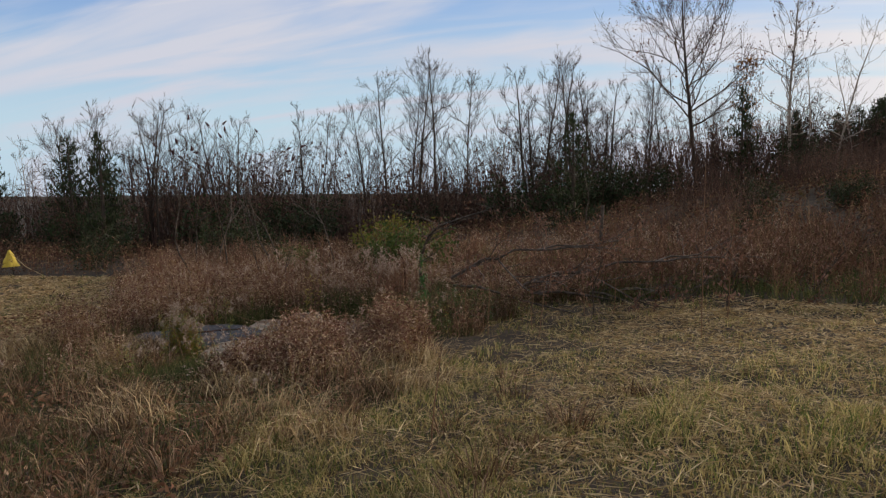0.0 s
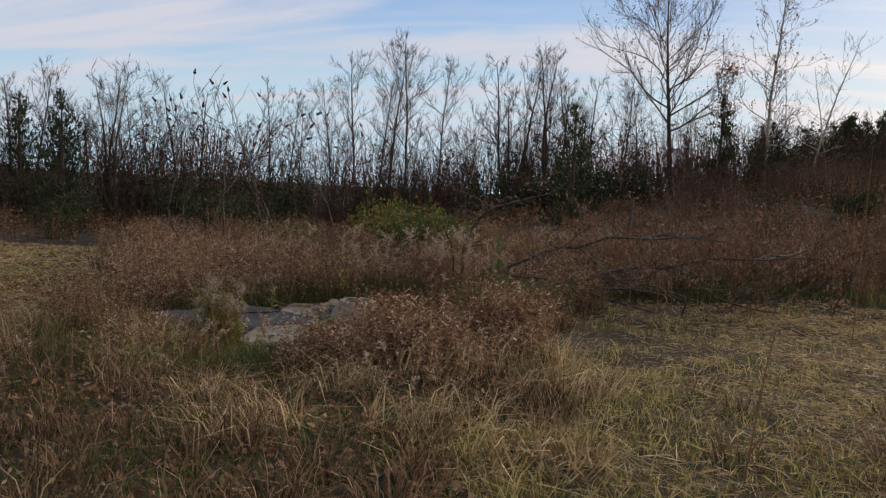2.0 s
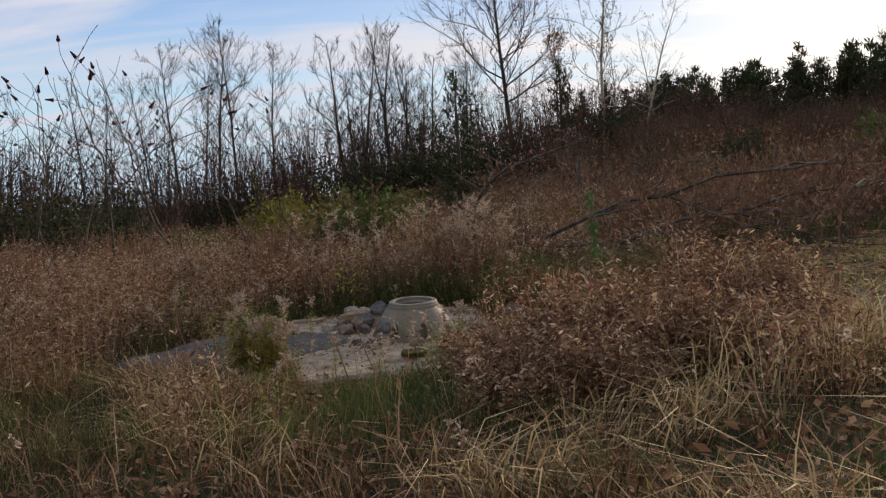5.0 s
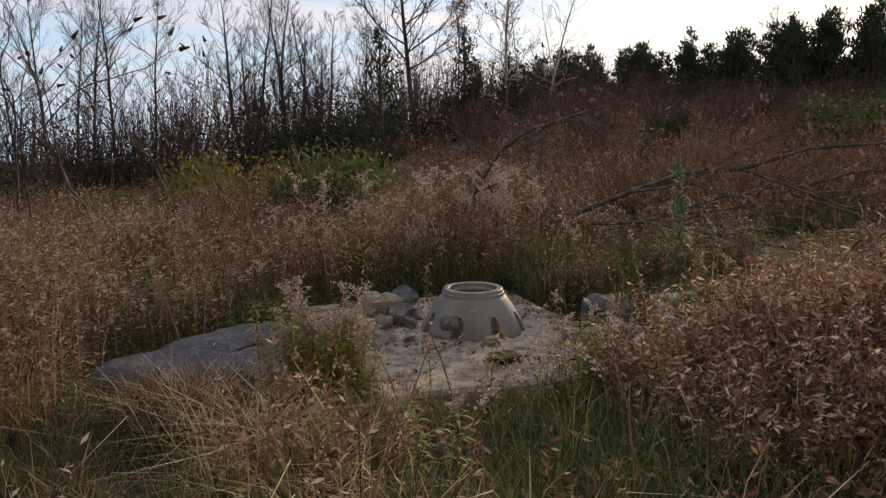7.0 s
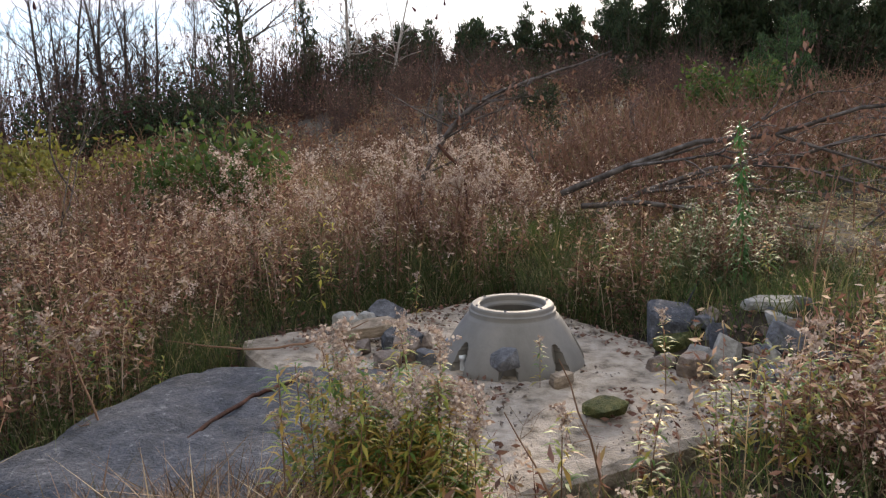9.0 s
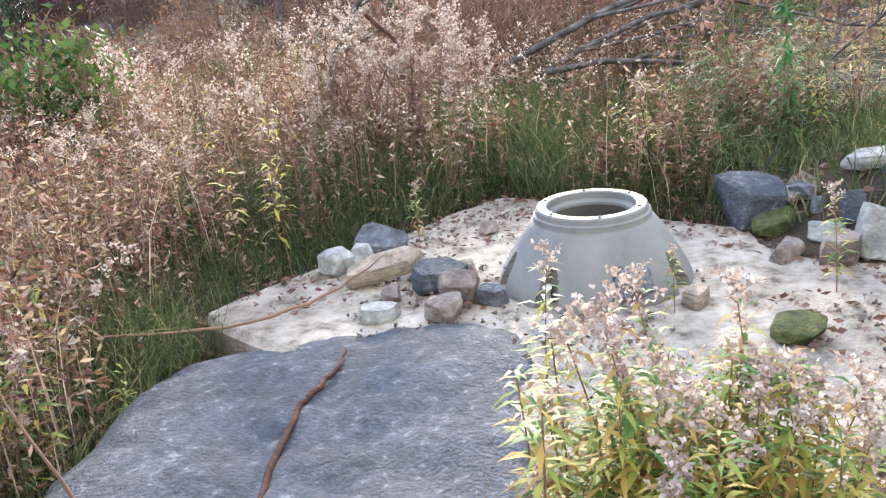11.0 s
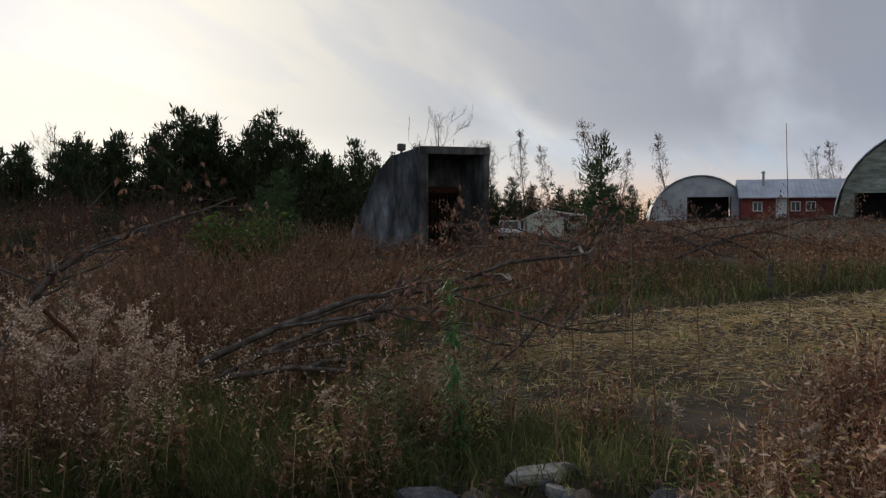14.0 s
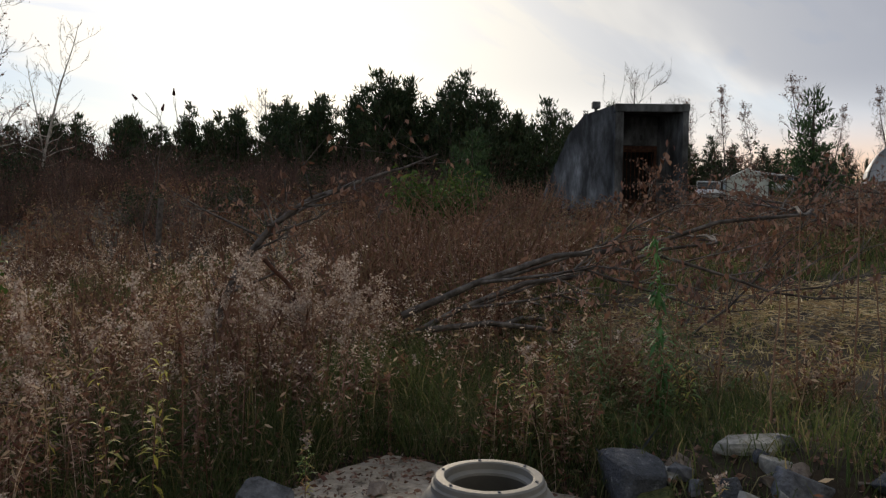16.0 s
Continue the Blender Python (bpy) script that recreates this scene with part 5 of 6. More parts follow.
        q += n * (0.07 * noise.noise(q * 1.6 + Vector((4, 1, 0))) + 0.03 * noise.noise(q * 4.5) + 0.012 * noise.noise(q * 11) + 0.005 * noise.noise(q * 28))
        crack = abs(noise.noise(Vector((q.x * 1.4 + 0.3, q.y * 2.2, 0.4))))
        q.z -= 0.012 * max(0, 1 - crack * 22)
        v.co = q
    b = link("boulder", bm, M["boulder"], smooth=True)
    b.matrix_basis = pose(-1.84, -0.34, -0.31, -1, 2, 44)
    tagged(b, "huge flat blue-grey boulder with pale scuffs beside the slab", "boulder")
    # grit and dead leaves on the slab
    n = 2200
    x, y = scatter(n, -1.3, 1.0, -1.5, 1.4)
    k = on_slab(x, y, -0.03) & (np.hypot(x, y) > 0.46) & ((clump(x, y, 2.2) > 0.72) | (y > 0.75) | (x > 0.62))
    c = np.stack([x, y, np.full(n, 0.012)], 1)[k]
    m = len(c)
    yaw = rng.uniform(0, 6.28, m)
    d = np.stack([np.cos(yaw), np.sin(yaw), rng.uniform(-0.1, 0.3, m)], 1)
    x, y = scatter(5200, -2.0, 2.6, -2.6, 2.2)
    k = ~on_slab(x, y, 0.0) & ~on_boulder(x, y, 0.0)
    e = np.stack([x, y, ground_z(x, y) + rng.uniform(0.0, 0.03, len(x))], 1)[k]
    yw = rng.uniform(0, 6.28, len(e))
    stuff("ground_litter", leaf_mesh(e, np.stack([np.cos(yw), np.sin(yw), rng.uniform(-0.2, 0.4, len(e))], 1), rng.uniform(0.03, 0.09, len(e)), rng.uniform(0.015, 0.04, len(e))), M["leaf_dead"], "dead leaves and stalk bits on the soil round the slab", "leaf litter")
    for i in range(46):
        a, q = rng.uniform(0.4, 1.8), rng.uniform(-1.75, -0.2)
        if on_slab(a, q, 0.02) and rng.uniform() < 0.7:
            continue
        s_ = rng.uniform(0.06, 0.17)
        stone(100 + i, s_ * 1.3, s_, s_ * 0.8, M[("rock_dark", "rock_brown", "rock_dark", "rock_pale", "boulder")[i % 5]], "small broken stone in the stone heap", a, q, (0.0 if on_slab(a, q) else gz(a, q)) - 0.01, rng.uniform(0, 360), 10, 0, 10)
    stuff("leaf_litter", leaf_mesh(c, d, rng.uniform(0.02, 0.06, m), rng.uniform(0.01, 0.03, m)), M["leaf_dead"], "small dead brown leaves lying on the slab", "leaf litter")
    vs, fs, q = [], [], 0
    tet = np.array([[1, 1, 1], [-1, -1, 1], [-1, 1, -1], [1, -1, -1], [0, 0, 1.3]], float)
    tf = np.array([[0, 1, 2], [0, 3, 1], [0, 2, 3], [1, 3, 2], [4, 0, 1]])
    x, y = scatter(3600, -1.3, 1.6, -1.6, 1.4)
    keep = (np.hypot(x, y) > 0.47) & (on_slab(x, y, -0.03)) & ((clump(x, y, 1.7) > 0.62) | (np.hypot(x + 0.62, y - 0.35) < 0.45))
    for a, b_ in zip(x[keep], y[keep]):
        s = 0.003 + 0.009 * rng.uniform(0, 1) ** 3
        vs.append((tet * rng.uniform(0.5, 1.3, (5, 3)) * s) @ np.array(Euler(rng.uniform(0, 6, 3)).to_matrix()) + [a, b_, 0.006])
        fs.append(tf + q)
        q += 5
    stuff("gravel", (np.concatenate(vs), np.concatenate(fs)), M["rock_brown"], "crumbs of stone and grit scattered over the slab", "gravel")


build_stones()


def stick(name, label, category, pts, radii, mat, sides=7, group="", twigs=0, seed=1, leaf=None, length=0.3):
    r = np.random.default_rng(seed)
    ob = thing(name, label, category, group, at=Matrix.Translation(pts[0]))
    o = np.array(pts[0])
    p = np.array(pts) - o
    # smooth the line by subdividing twice
    rad = np.array(radii, float)
    for _ in range(2):
        q = np.empty((len(p) * 2 - 1, 3))
        q[::2], q[1::2] = p, (p[:-1] + p[1:]) / 2
        rr = np.interp(np.arange(len(q)) / 2, np.arange(len(rad)), rad)
        q[1:-1] = (q[:-2] + 2 * q[1:-1] + q[2:]) / 4
        p, rad = q, rr
    p[1:-1] += r.normal(0, 0.006, (len(p) - 2, 3))
    tb = Tubes()
    tb.add(p, rad, sides)
    ends = []
    for _ in range(twigs):
        i = r.integers(len(p) // 4, len(p) - 1)
        e = p[i] + np.append(r.normal(0, 0.6, 2), r.uniform(-0.1, 0.9)) * length
        mid = (p[i] + e) / 2 + r.normal(0, 0.03, 3)
        tb.add([p[i], mid, e], [rad[i] * 0.45, rad[i] * 0.3, 0.001], 4)
        ends += [e, mid]
        for _ in range(2):
            e2 = mid + np.append(r.normal(0, 0.5, 2), r.uniform(-0.1, 0.7)) * length * 0.6
            tb.add([mid, e2], [rad[i] * 0.25, 0.001], 3)
            ends.append(e2)
    tb.make("rod", mat, ob)
    if leaf:
        c = np.array(ends)
        n = len(c) * 2
        c = c[r.integers(0, len(c), n)]
        v, f = leaf_mesh(c, r.normal(0, 0.4, (n, 3)) - [0, 0, 0.8], r.uniform(0.04, 0.09, n), r.uniform(0.02, 0.04, n))
        raw("foliage", v, f, leaf, ob)
    return ob


def build_sticks():
    stick("vine", "thick reddish brown vine lying over the boulder", "vine", [(-2.07, -0.55, 0.045), (-1.8, -0.23, 0.045), (-1.66, -0.09, 0.045), (-1.5, 0.02, 0.045), (-1.39, 0.07, 0.045), (-1.29, 0.19, 0.045)], [0.012, 0.013, 0.012, 0.012, 0.009, 0.005], M["rust"])
    stick("dead_stem", "long brown dead stem lying across the slab", "twig", [(-2.0, 1.0, 0.12), (-1.62, 0.86, 0.04), (-1.2, 0.74, 0.03), (-0.9, 0.73, 0.10), (-0.7, 0.75, 0.15)], [0.004, 0.007, 0.008, 0.006, 0.003], M["stem"])
    stick("fallen_branch", "leaning grey limb arching over the weeds with dead leaves", "branch", [(0.9, 3.75, -0.2), (0.86, 3.68, 0.6), (1.0, 3.5, 1.1), (1.27, 3.25, 1.53), (1.75, 3.1, 1.74), (2.26, 3.0, 1.87), (2.7, 2.85, 2.05)], [0.036, 0.034, 0.03, 0.025, 0.019, 0.013, 0.006], M["deadwood"], 8, "brush piles", 26, 5, M["leaf_dead"], 0.6)
    stick("bent_pipe", "rusty bent iron pipe standing in the weeds", "pipe", [(0.93, 2.58, -0.3), (0.93, 2.58, 0.5), (0.93, 2.58, 0.86), (0.83, 2.68, 1.03), (0.73, 2.78, 1.18)], [0.016] * 5, M["rust"], 10)
    spots = [(2.9, -0.35, 1.35, 0.12), (3.35, -0.6, 1.5, 0.1), (3.0, -0.9, 0.9, -0.2), (3.9, 0.1, 1.2, 0.05), (2.6, 0.1, 0.95, 0.3), (4.2, -0.9, 1.15, 0.15), (2.3, 0.75, 0.95, 0.05), (2.2, 0.7, 0.9, -0.15), (1.9, -0.55, 0.9, 0.3), (5.1, 1.2, 1.4, 0.1), (4.6, 1.4, 1.2, -0.1), (6.5, -1.3, 2.4, 0.02)]
    for i, (x, y, h, l) in enumerate(spots):
        z = gz(x, y)
        stick("dry_stalk", "tall thin brown dry stalk at the edge of the mown field", "stalk", [(x, y, z - 0.1), (x + l * 0.3, y, z + h * 0.4), (x + l, y + 0.05, z + h)], [0.008, 0.007, 0.003], M["stem"], 5, "dry stalks", 3 if h > 1.1 else 0, i, None, 0.12)
    for i, (x, y, h, l) in enumerate([(-0.55, -1.9, 0.75, -0.25), (-0.9, -2.2, 0.7, -0.3), (-3.4, 1.6, 1.2, 0.1), (-2.6, 3.2, 1.3, -0.1), (-4.2, 3.8, 1.3, 0.15), (-1.9, 4.6, 1.4, 0.2), (-2.9, 5.4, 1.5, -0.3), (4.5, -7.2, 0.9, 0.1), (-1.55, -4.3, 0.9, 0.35), (-0.2, -3.9, 0.8, -0.2), (-2.4, -0.1, 0.8, -0.2), (6.9, 0.6, 1.9, 0.1)]):
        z = gz(x, y)
        stick("dry_stalk", "brown dry weed stalk standing above the grass", "stalk", [(x, y, z - 0.1), (x + l * 0.3, y, z + h * 0.4), (x + l, y + 0.05, z + h)], [0.007, 0.006, 0.002], M["stem"], 5, "dry stalks", 4, 40 + i, None, 0.14)
    for i, (x, y, h) in enumerate([(11.7, -0.3, 0.5), (12.6, -1.0, 0.45), (3.95, 10.1, 1.5)]):
        z = gz(x, y)
        stick("wooden_post", "short weathered wooden post standing in the weeds", "post", [(x, y, z - 0.2), (x, y + 0.03, z + h * 0.5), (x + 0.05, y, z + h)], [0.05, 0.048, 0.045], M["deadwood"], 8, "wooden posts", 0, i)
    # pale chips of wood in the mown grass
    for i, (x, y, a) in enumerate([(5.2, -8.9, 30), (5.4, -9.0, 80), (2.9, -4.3, 10), (0.1, -6.0, 40), (-0.2, -5.6, 130), (-0.9, -6.6, 20)]):
        stick("wood_chip", "pale splintered piece of wood lying in the grass", "wood", [(x, y, gz(x, y) + 0.05), (x + 0.09 * math.cos(a), y + 0.09 * math.sin(a), gz(x, y) + 0.085), (x + 0.19 * math.cos(a), y + 0.17 * math.sin(a), gz(x, y) + 0.06)], [0.008, 0.02, 0.006], M["rock_tan"], 5, "wood chips", 0, i)


build_sticks()


def goldenrod(seed, height, label, leaf, count, leaf_len, head=True, droop=0.35, name="goldenrod"):
    r = np.random.default_rng(seed)
    g = thing(name, label, "plant", "goldenrod plants")
    tb = Tubes()
    lean = r.normal(0, 0.12, 2)
    pts = np.array([[lean[0] * t * t * height, lean[1] * t * t * height, t * height] for t in np.linspace(0, 1, 7)])
    tb.add(pts - [0, 0, 0.05], np.linspace(0.0045, 0.002, 7), 5)
    tb.make("stem", M["stem"], g)
    t = np.sort(r.uniform(0.12, 0.97, count))
    c = np.stack([np.interp(t, np.linspace(0, 1, 7), pts[:, i]) for i in range(3)], 1)
    a = np.arange(count) * 2.4 + r.normal(0, 0.3, count)
    el = r.uniform(-droop, 0.7, count)
    d = np.stack([np.cos(a) * np.cos(el), np.sin(a) * np.cos(el), np.sin(el)], 1)
    L = leaf_len * r.uniform(0.6, 1.2, count) * (1.15 - 0.5 * t)
    # leaves of two bent halves
    mid = c + d * (L * 0.5)[:, None]
    d2 = d - [0, 0, 0.55]
    s = np.cross(d, [0, 0, 1.0])
    s /= np.linalg.norm(s, axis=1)[:, None] + 1e-9
    d2 /= np.linalg.norm(d2, axis=1)[:, None]
    w = (L * 0.085)[:, None]
    v = np.stack([c, mid - s * w, mid + s * w, mid + d2 * (L * 0.5)[:, None]], 1).reshape(-1, 3)
    b = np.arange(count)[:, None] * 4
    f = np.concatenate([b + [[0, 1, 2]], b + [[1, 3, 2]]], 1).reshape(-1, 3)
    raw("foliage", v, f, leaf, g)
    if head:
        out = []
        for k in range(5):
            out.append(plume(pts[-1, 0], pts[-1, 1], height * (0.86 + 0.03 * k), k * 1.3 + seed, height * 0.14, 28))
        v, f = joined(out)
        tagged(raw("seed_head", v, f, M["fluff"], g, "whitish fluffy seed head"), kind="stuff")
    return g


def build_goldenrods():
    r = np.random.default_rng(5)
    gs = [goldenrod(i, h, lab, M["leaf_green"], n, 0.13, hd) for i, (h, lab, n, hd) in enumerate([
        (0.56, "green and yellow goldenrod with a fluffy seed head", 46, True), (0.5, "yellowing goldenrod with narrow leaves", 52, False),
        (0.66, "tall goldenrod with yellow leaves and a fluffy seed head", 50, True), (0.46, "low green goldenrod with narrow leaves", 40, False)])]
    first = [(-0.72, -1.75), (-0.35, -1.85), (-1.05, -1.6), (0.05, -1.8)]
    for g, (x, y) in zip(gs, first):
        put(g, x, y, r.uniform(0, 360))
    spots = []
    for cx, cy, s, n in ((-1.32, -1.35, 0.13, 30), (-1.2, -1.68, 0.12, 18), (0.35, -1.95, 0.2, 14), (0.9, -1.8, 0.35, 16), (-2.65, 0.65, 0.25, 14), (-1.05, -1.1, 0.12, 8), (-1.6, -2.1, 0.2, 5), (2.3, 0.6, 0.5, 12), (-2.2, 1.5, 0.4, 8), (-1.4, -3.2, 0.4, 8)):
        for _ in range(n):
            spots.append((cx + r.normal(0, s), cy + r.normal(0, s)))
    for i, (x, y) in enumerate(spots):
        if on_slab(x, y, 0.0) or on_boulder(x, y, -0.12) or math.hypot(x + 2.8, y + 2.7) < 0.75:
            continue
        c = copy_thing(gs[(1, 3, 1, 0, 3, 1, 3, 2)[i % 8]], Matrix.Identity(4))
        put(c, x, y, r.uniform(0, 360), r.uniform(0.7, 1.1))
    # tall leafy plants between the boulder and the slab's corner
    tg = [goldenrod(131 + i, h, lab, M["leaf_green"], n, 0.115, hd) for i, (h, lab, n, hd) in enumerate([
        (0.88, "tall yellow-green goldenrod with a fluffy seed head", 84, True), (0.8, "tall green goldenrod with narrow yellowing leaves", 88, False), (0.72, "leafy goldenrod with a whitish seed head", 74, True)])]
    for g, (x, y) in zip(tg, ((-1.5, -1.45), (-1.35, -1.6), (-1.2, -1.72))):
        put(g, x, y, r.uniform(0, 360))
    for i in range(72):
        t = r.uniform(0, 1)
        x, y = -1.76 + 0.58 * t + r.normal(0, 0.1), -1.34 - 0.36 * t + r.normal(0, 0.11)
        if not on_slab(x, y, 0.0) and not on_boulder(x, y, -0.05):
            copies(tg[(1, 1, 0, 1, 1, 2)[i % 6]], [(x, y, r.uniform(0, 360), r.uniform(0.65, 1.08))])
    # single plants with heads over the slab
    for i, (x, y, s) in enumerate([(-0.2, 1.12, 0.62), (-1.05, -0.72, 0.85), (-0.12, -0.55, 0.5), (0.45, -0.95, 0.7)]):
        c = copy_thing(gs[(0, 2)[i % 2]], Matrix.Identity(4))
        c.matrix_basis = pose(x, y, 0.0 if on_slab(x, y) else gz(x, y), 0, 0, 70 * i) @ Matrix.Diagonal((s, s, s, 1))
    # dry brown weeds with seed heads behind the slab
    dry = [goldenrod(91 + i, h, "dry brown goldenrod with a fluffy seed head", M["leaf_dead"], 60, 0.1, True, 0.5, "dry_goldenrod") for i, h in enumerate((0.95, 1.15))]
    put(dry[0], 0.7, 2.2), put(dry[1], 0.95, 2.35, 50)
    for i in range(70):
        x, y = r.uniform(-1.6, 1.5), r.uniform(1.75, 3.6)
        if i < 26:
            x, y = 0.75 + r.normal(0, 0.25), 2.4 + r.normal(0, 0.35)
        if y > 1.7:
            copies(dry[i % 2], [(x, y, r.uniform(0, 360), r.uniform(0.7, 1.1))])
    # leafy green stalk and the yellow-leaved plant
    st = goldenrod(31, 1.35, "tall green leafy stalk at the edge of the grass", M["leaf_stalk"], 190, 0.17, False, 1.2, "leafy_stalk")
    put(st, 2.08, 0.23)
    yl = goldenrod(33, 1.0, "weed with bright yellow leaves among brown weeds", M["leaf_yellow"], 34, 0.14, False, 0.3, "yellow_weed")
    put(yl, -0.75, 1.75)
    copies(yl, [(-0.62, 1.9, 80, 0.9), (-0.9, 1.95, 200, 0.95), (-1.0, 2.5, 20, 0.8)])
    gw = goldenrod(35, 0.75, "fresh green weed at the edge of the mown field", M["bush"], 60, 0.13, False, 0.5, "green_weed")
    put(gw, 2.2, 0.75)
    copies(gw, [(2.25 + r.normal(0, 0.45), 0.6 + r.normal(0, 0.35), r.uniform(0, 360), r.uniform(0.6, 1.0)) for _ in range(44)])


build_goldenrods()

# ---- bunker, tent, cars and huts ----


def build_bunker():
    b = thing("bunker", "stained concrete bunker portal with a rusty barred door", "bunker", at=pose(27.53, 14.39, gz(27.53, 14.39) - 0.15, 0, 0, -47.6))
    H, W = 4.52, 1.45
    bm = bmesh.new()
    box(bm, -W, -W + 0.34, 0, 3.4, 0, H - 0.32, 0.02)
    part("side_wall", bm, M["concrete_old"], b)
    bm = bmesh.new()
    prism(bm, [(W - 0.22, 0, 0), (W, 0, 0), (W, 3.4, 0), (W - 0.75, 3.4, 0), (W - 0.75, 1.9, 0)], (0, 0, H - 0.32))
    part("side_wall", bm, M["concrete_old"], b)
    bm = bmesh.new()
    box(bm, -W - 0.03, W + 0.03, -0.04, 3.4, H - 0.316, H, 0.025)
    part("roof_slab", bm, M["concrete_old"], b)
    bm = bmesh.new()
    prism(bm, [(-W + 0.344, 1.9, 3.0), (W - 0.76, 1.9, 3.0), (W - 0.76, 1.9, H - 0.33), (-W + 0.344, 1.9, H - 0.33)], (0, 0.3, 0))
    part("lintel", bm, M["concrete_old"], b)
    # back wall, with the shade of the recess put into its colour
    bm = bmesh.new()
    box(bm, -W + 0.344, W - 0.76, 3.2, 3.39, 0, 3.9)
    part("back_wall", bm, M["dark_inside"], b, "unlit back wall")
    # splayed wing wall with a sloped outer end
    bm = bmesh.new()
    u, v = Vector((-0.62, 0.78, 0)), Vector((0.78, 0.62, 0))
    o = Vector((-W - 0.004, 0.25, 0))
    prism(bm, [o, o + u * 4.5, o + u * 2.4 + Vector((0, 0, 3.5)), o + u * 1.6 + Vector((0, 0, 4.2)), o + Vector((0, 0, H - 0.02))], v * 0.32)
    part("wing_wall", bm, M["concrete_old"], b)
    d = new("barred_door")
    d.parent = b
    d.matrix_basis = pose(0, 1.93, 0)
    tagged(d, "rusty barred steel door")
    x0, x1 = -W + 0.36, W - 0.78
    for nm, a in (("door_post", (x0, x0 + 0.12, -0.05, 0.05, 0, 2.98)), ("door_post", (x1 - 0.12, x1, -0.05, 0.05, 0, 2.98)), ("door_rail", (x0 + 0.122, x1 - 0.122, -0.05, 0.05, 2.72, 2.98)), ("door_rail", (x0 + 0.122, x1 - 0.122, -0.05, 0.05, 0.0, 0.75))):
        bm = bmesh.new()
        box(bm, *a, 0.01)
        part(nm, bm, M["rust"], d)
    for i in range(9):
        x = x0 + 0.2 + (x1 - x0 - 0.4) * i / 8
        tb = Tubes()
        tb.add([(x, 0, 0.74), (x, 0, 2.73)], [0.022, 0.022], 8)
        tb.make("bar", M["rust"], d)
    bm = bmesh.new()
    box(bm, -0.06, 0.06, 1.84, 1.895, 3.2, 3.42, 0.01)
    part("lamp_box", bm, M["black_plastic"], b)
    vp = new("vent_pipe")
    vp.parent = b
    vp.matrix_basis = pose(-W - 0.55, 1.3, 0)
    tb = Tubes()
    tb.add([(0, 0, 3.2), (0, 0, 4.45)], [0.06, 0.06], 10)
    tb.make("tube", M["rock_dark"], vp)
    bm = bmesh.new()
    box(bm, -0.16, 0.16, -0.16, 0.16, 4.44, 4.72, 0.02)
    part("cap", bm, M["rock_dark"], vp)


build_bunker()


def car(x, y, turn, label):
    c = thing("car", label, "car", "parked cars", at=pose(x, y, gz(x, y), 0, 0, turn))
    bm = bmesh.new()
    prism(bm, [(-2.2, -0.88, 0.35), (2.2, -0.88, 0.35), (2.25, -0.88, 0.85), (1.25, -0.88, 1.0), (-2.2, -0.88, 1.02)], (0, 1.76, 0))
    bmesh.ops.bevel(bm, geom=list(bm.edges), offset=0.07, segments=2, affect="EDGES")
    part("body", bm, M["white_paint"], c, smooth=True)
    bm = bmesh.new()
    prism(bm, [(-2.05, -0.78, 1.0), (1.1, -0.78, 1.0), (0.4, -0.7, 1.55), (-1.85, -0.7, 1.6)], (0, 1.5, 0))
    part("cabin_glass", bm, M["glass"], c, "dark windows")
    bm = bmesh.new()
    box(bm, -1.95, 0.45, -0.74, 0.8, 1.56, 1.66, 0.04)
    part("roof", bm, M["white_paint"], c)
    for px_ in (-1.9, -0.7, 0.35):
        for s in (-0.79, 0.75):
            bm = bmesh.new()
            box(bm, px_, px_ + 0.09, s - 0.02, s + 0.06, 0.98, 1.6)
            part("pillar", bm, M["white_paint"], c)
    for wx in (-1.4, 1.4):
        for wy in (-0.86, 0.86):
            bm = bmesh.new()
            bmesh.ops.create_cone(bm, cap_ends=True, segments=20, radius1=0.34, radius2=0.34, depth=0.22, matrix=pose(wx, wy, 0.34, 90))
            part("wheel", bm, M["rubber"], c)
    return c


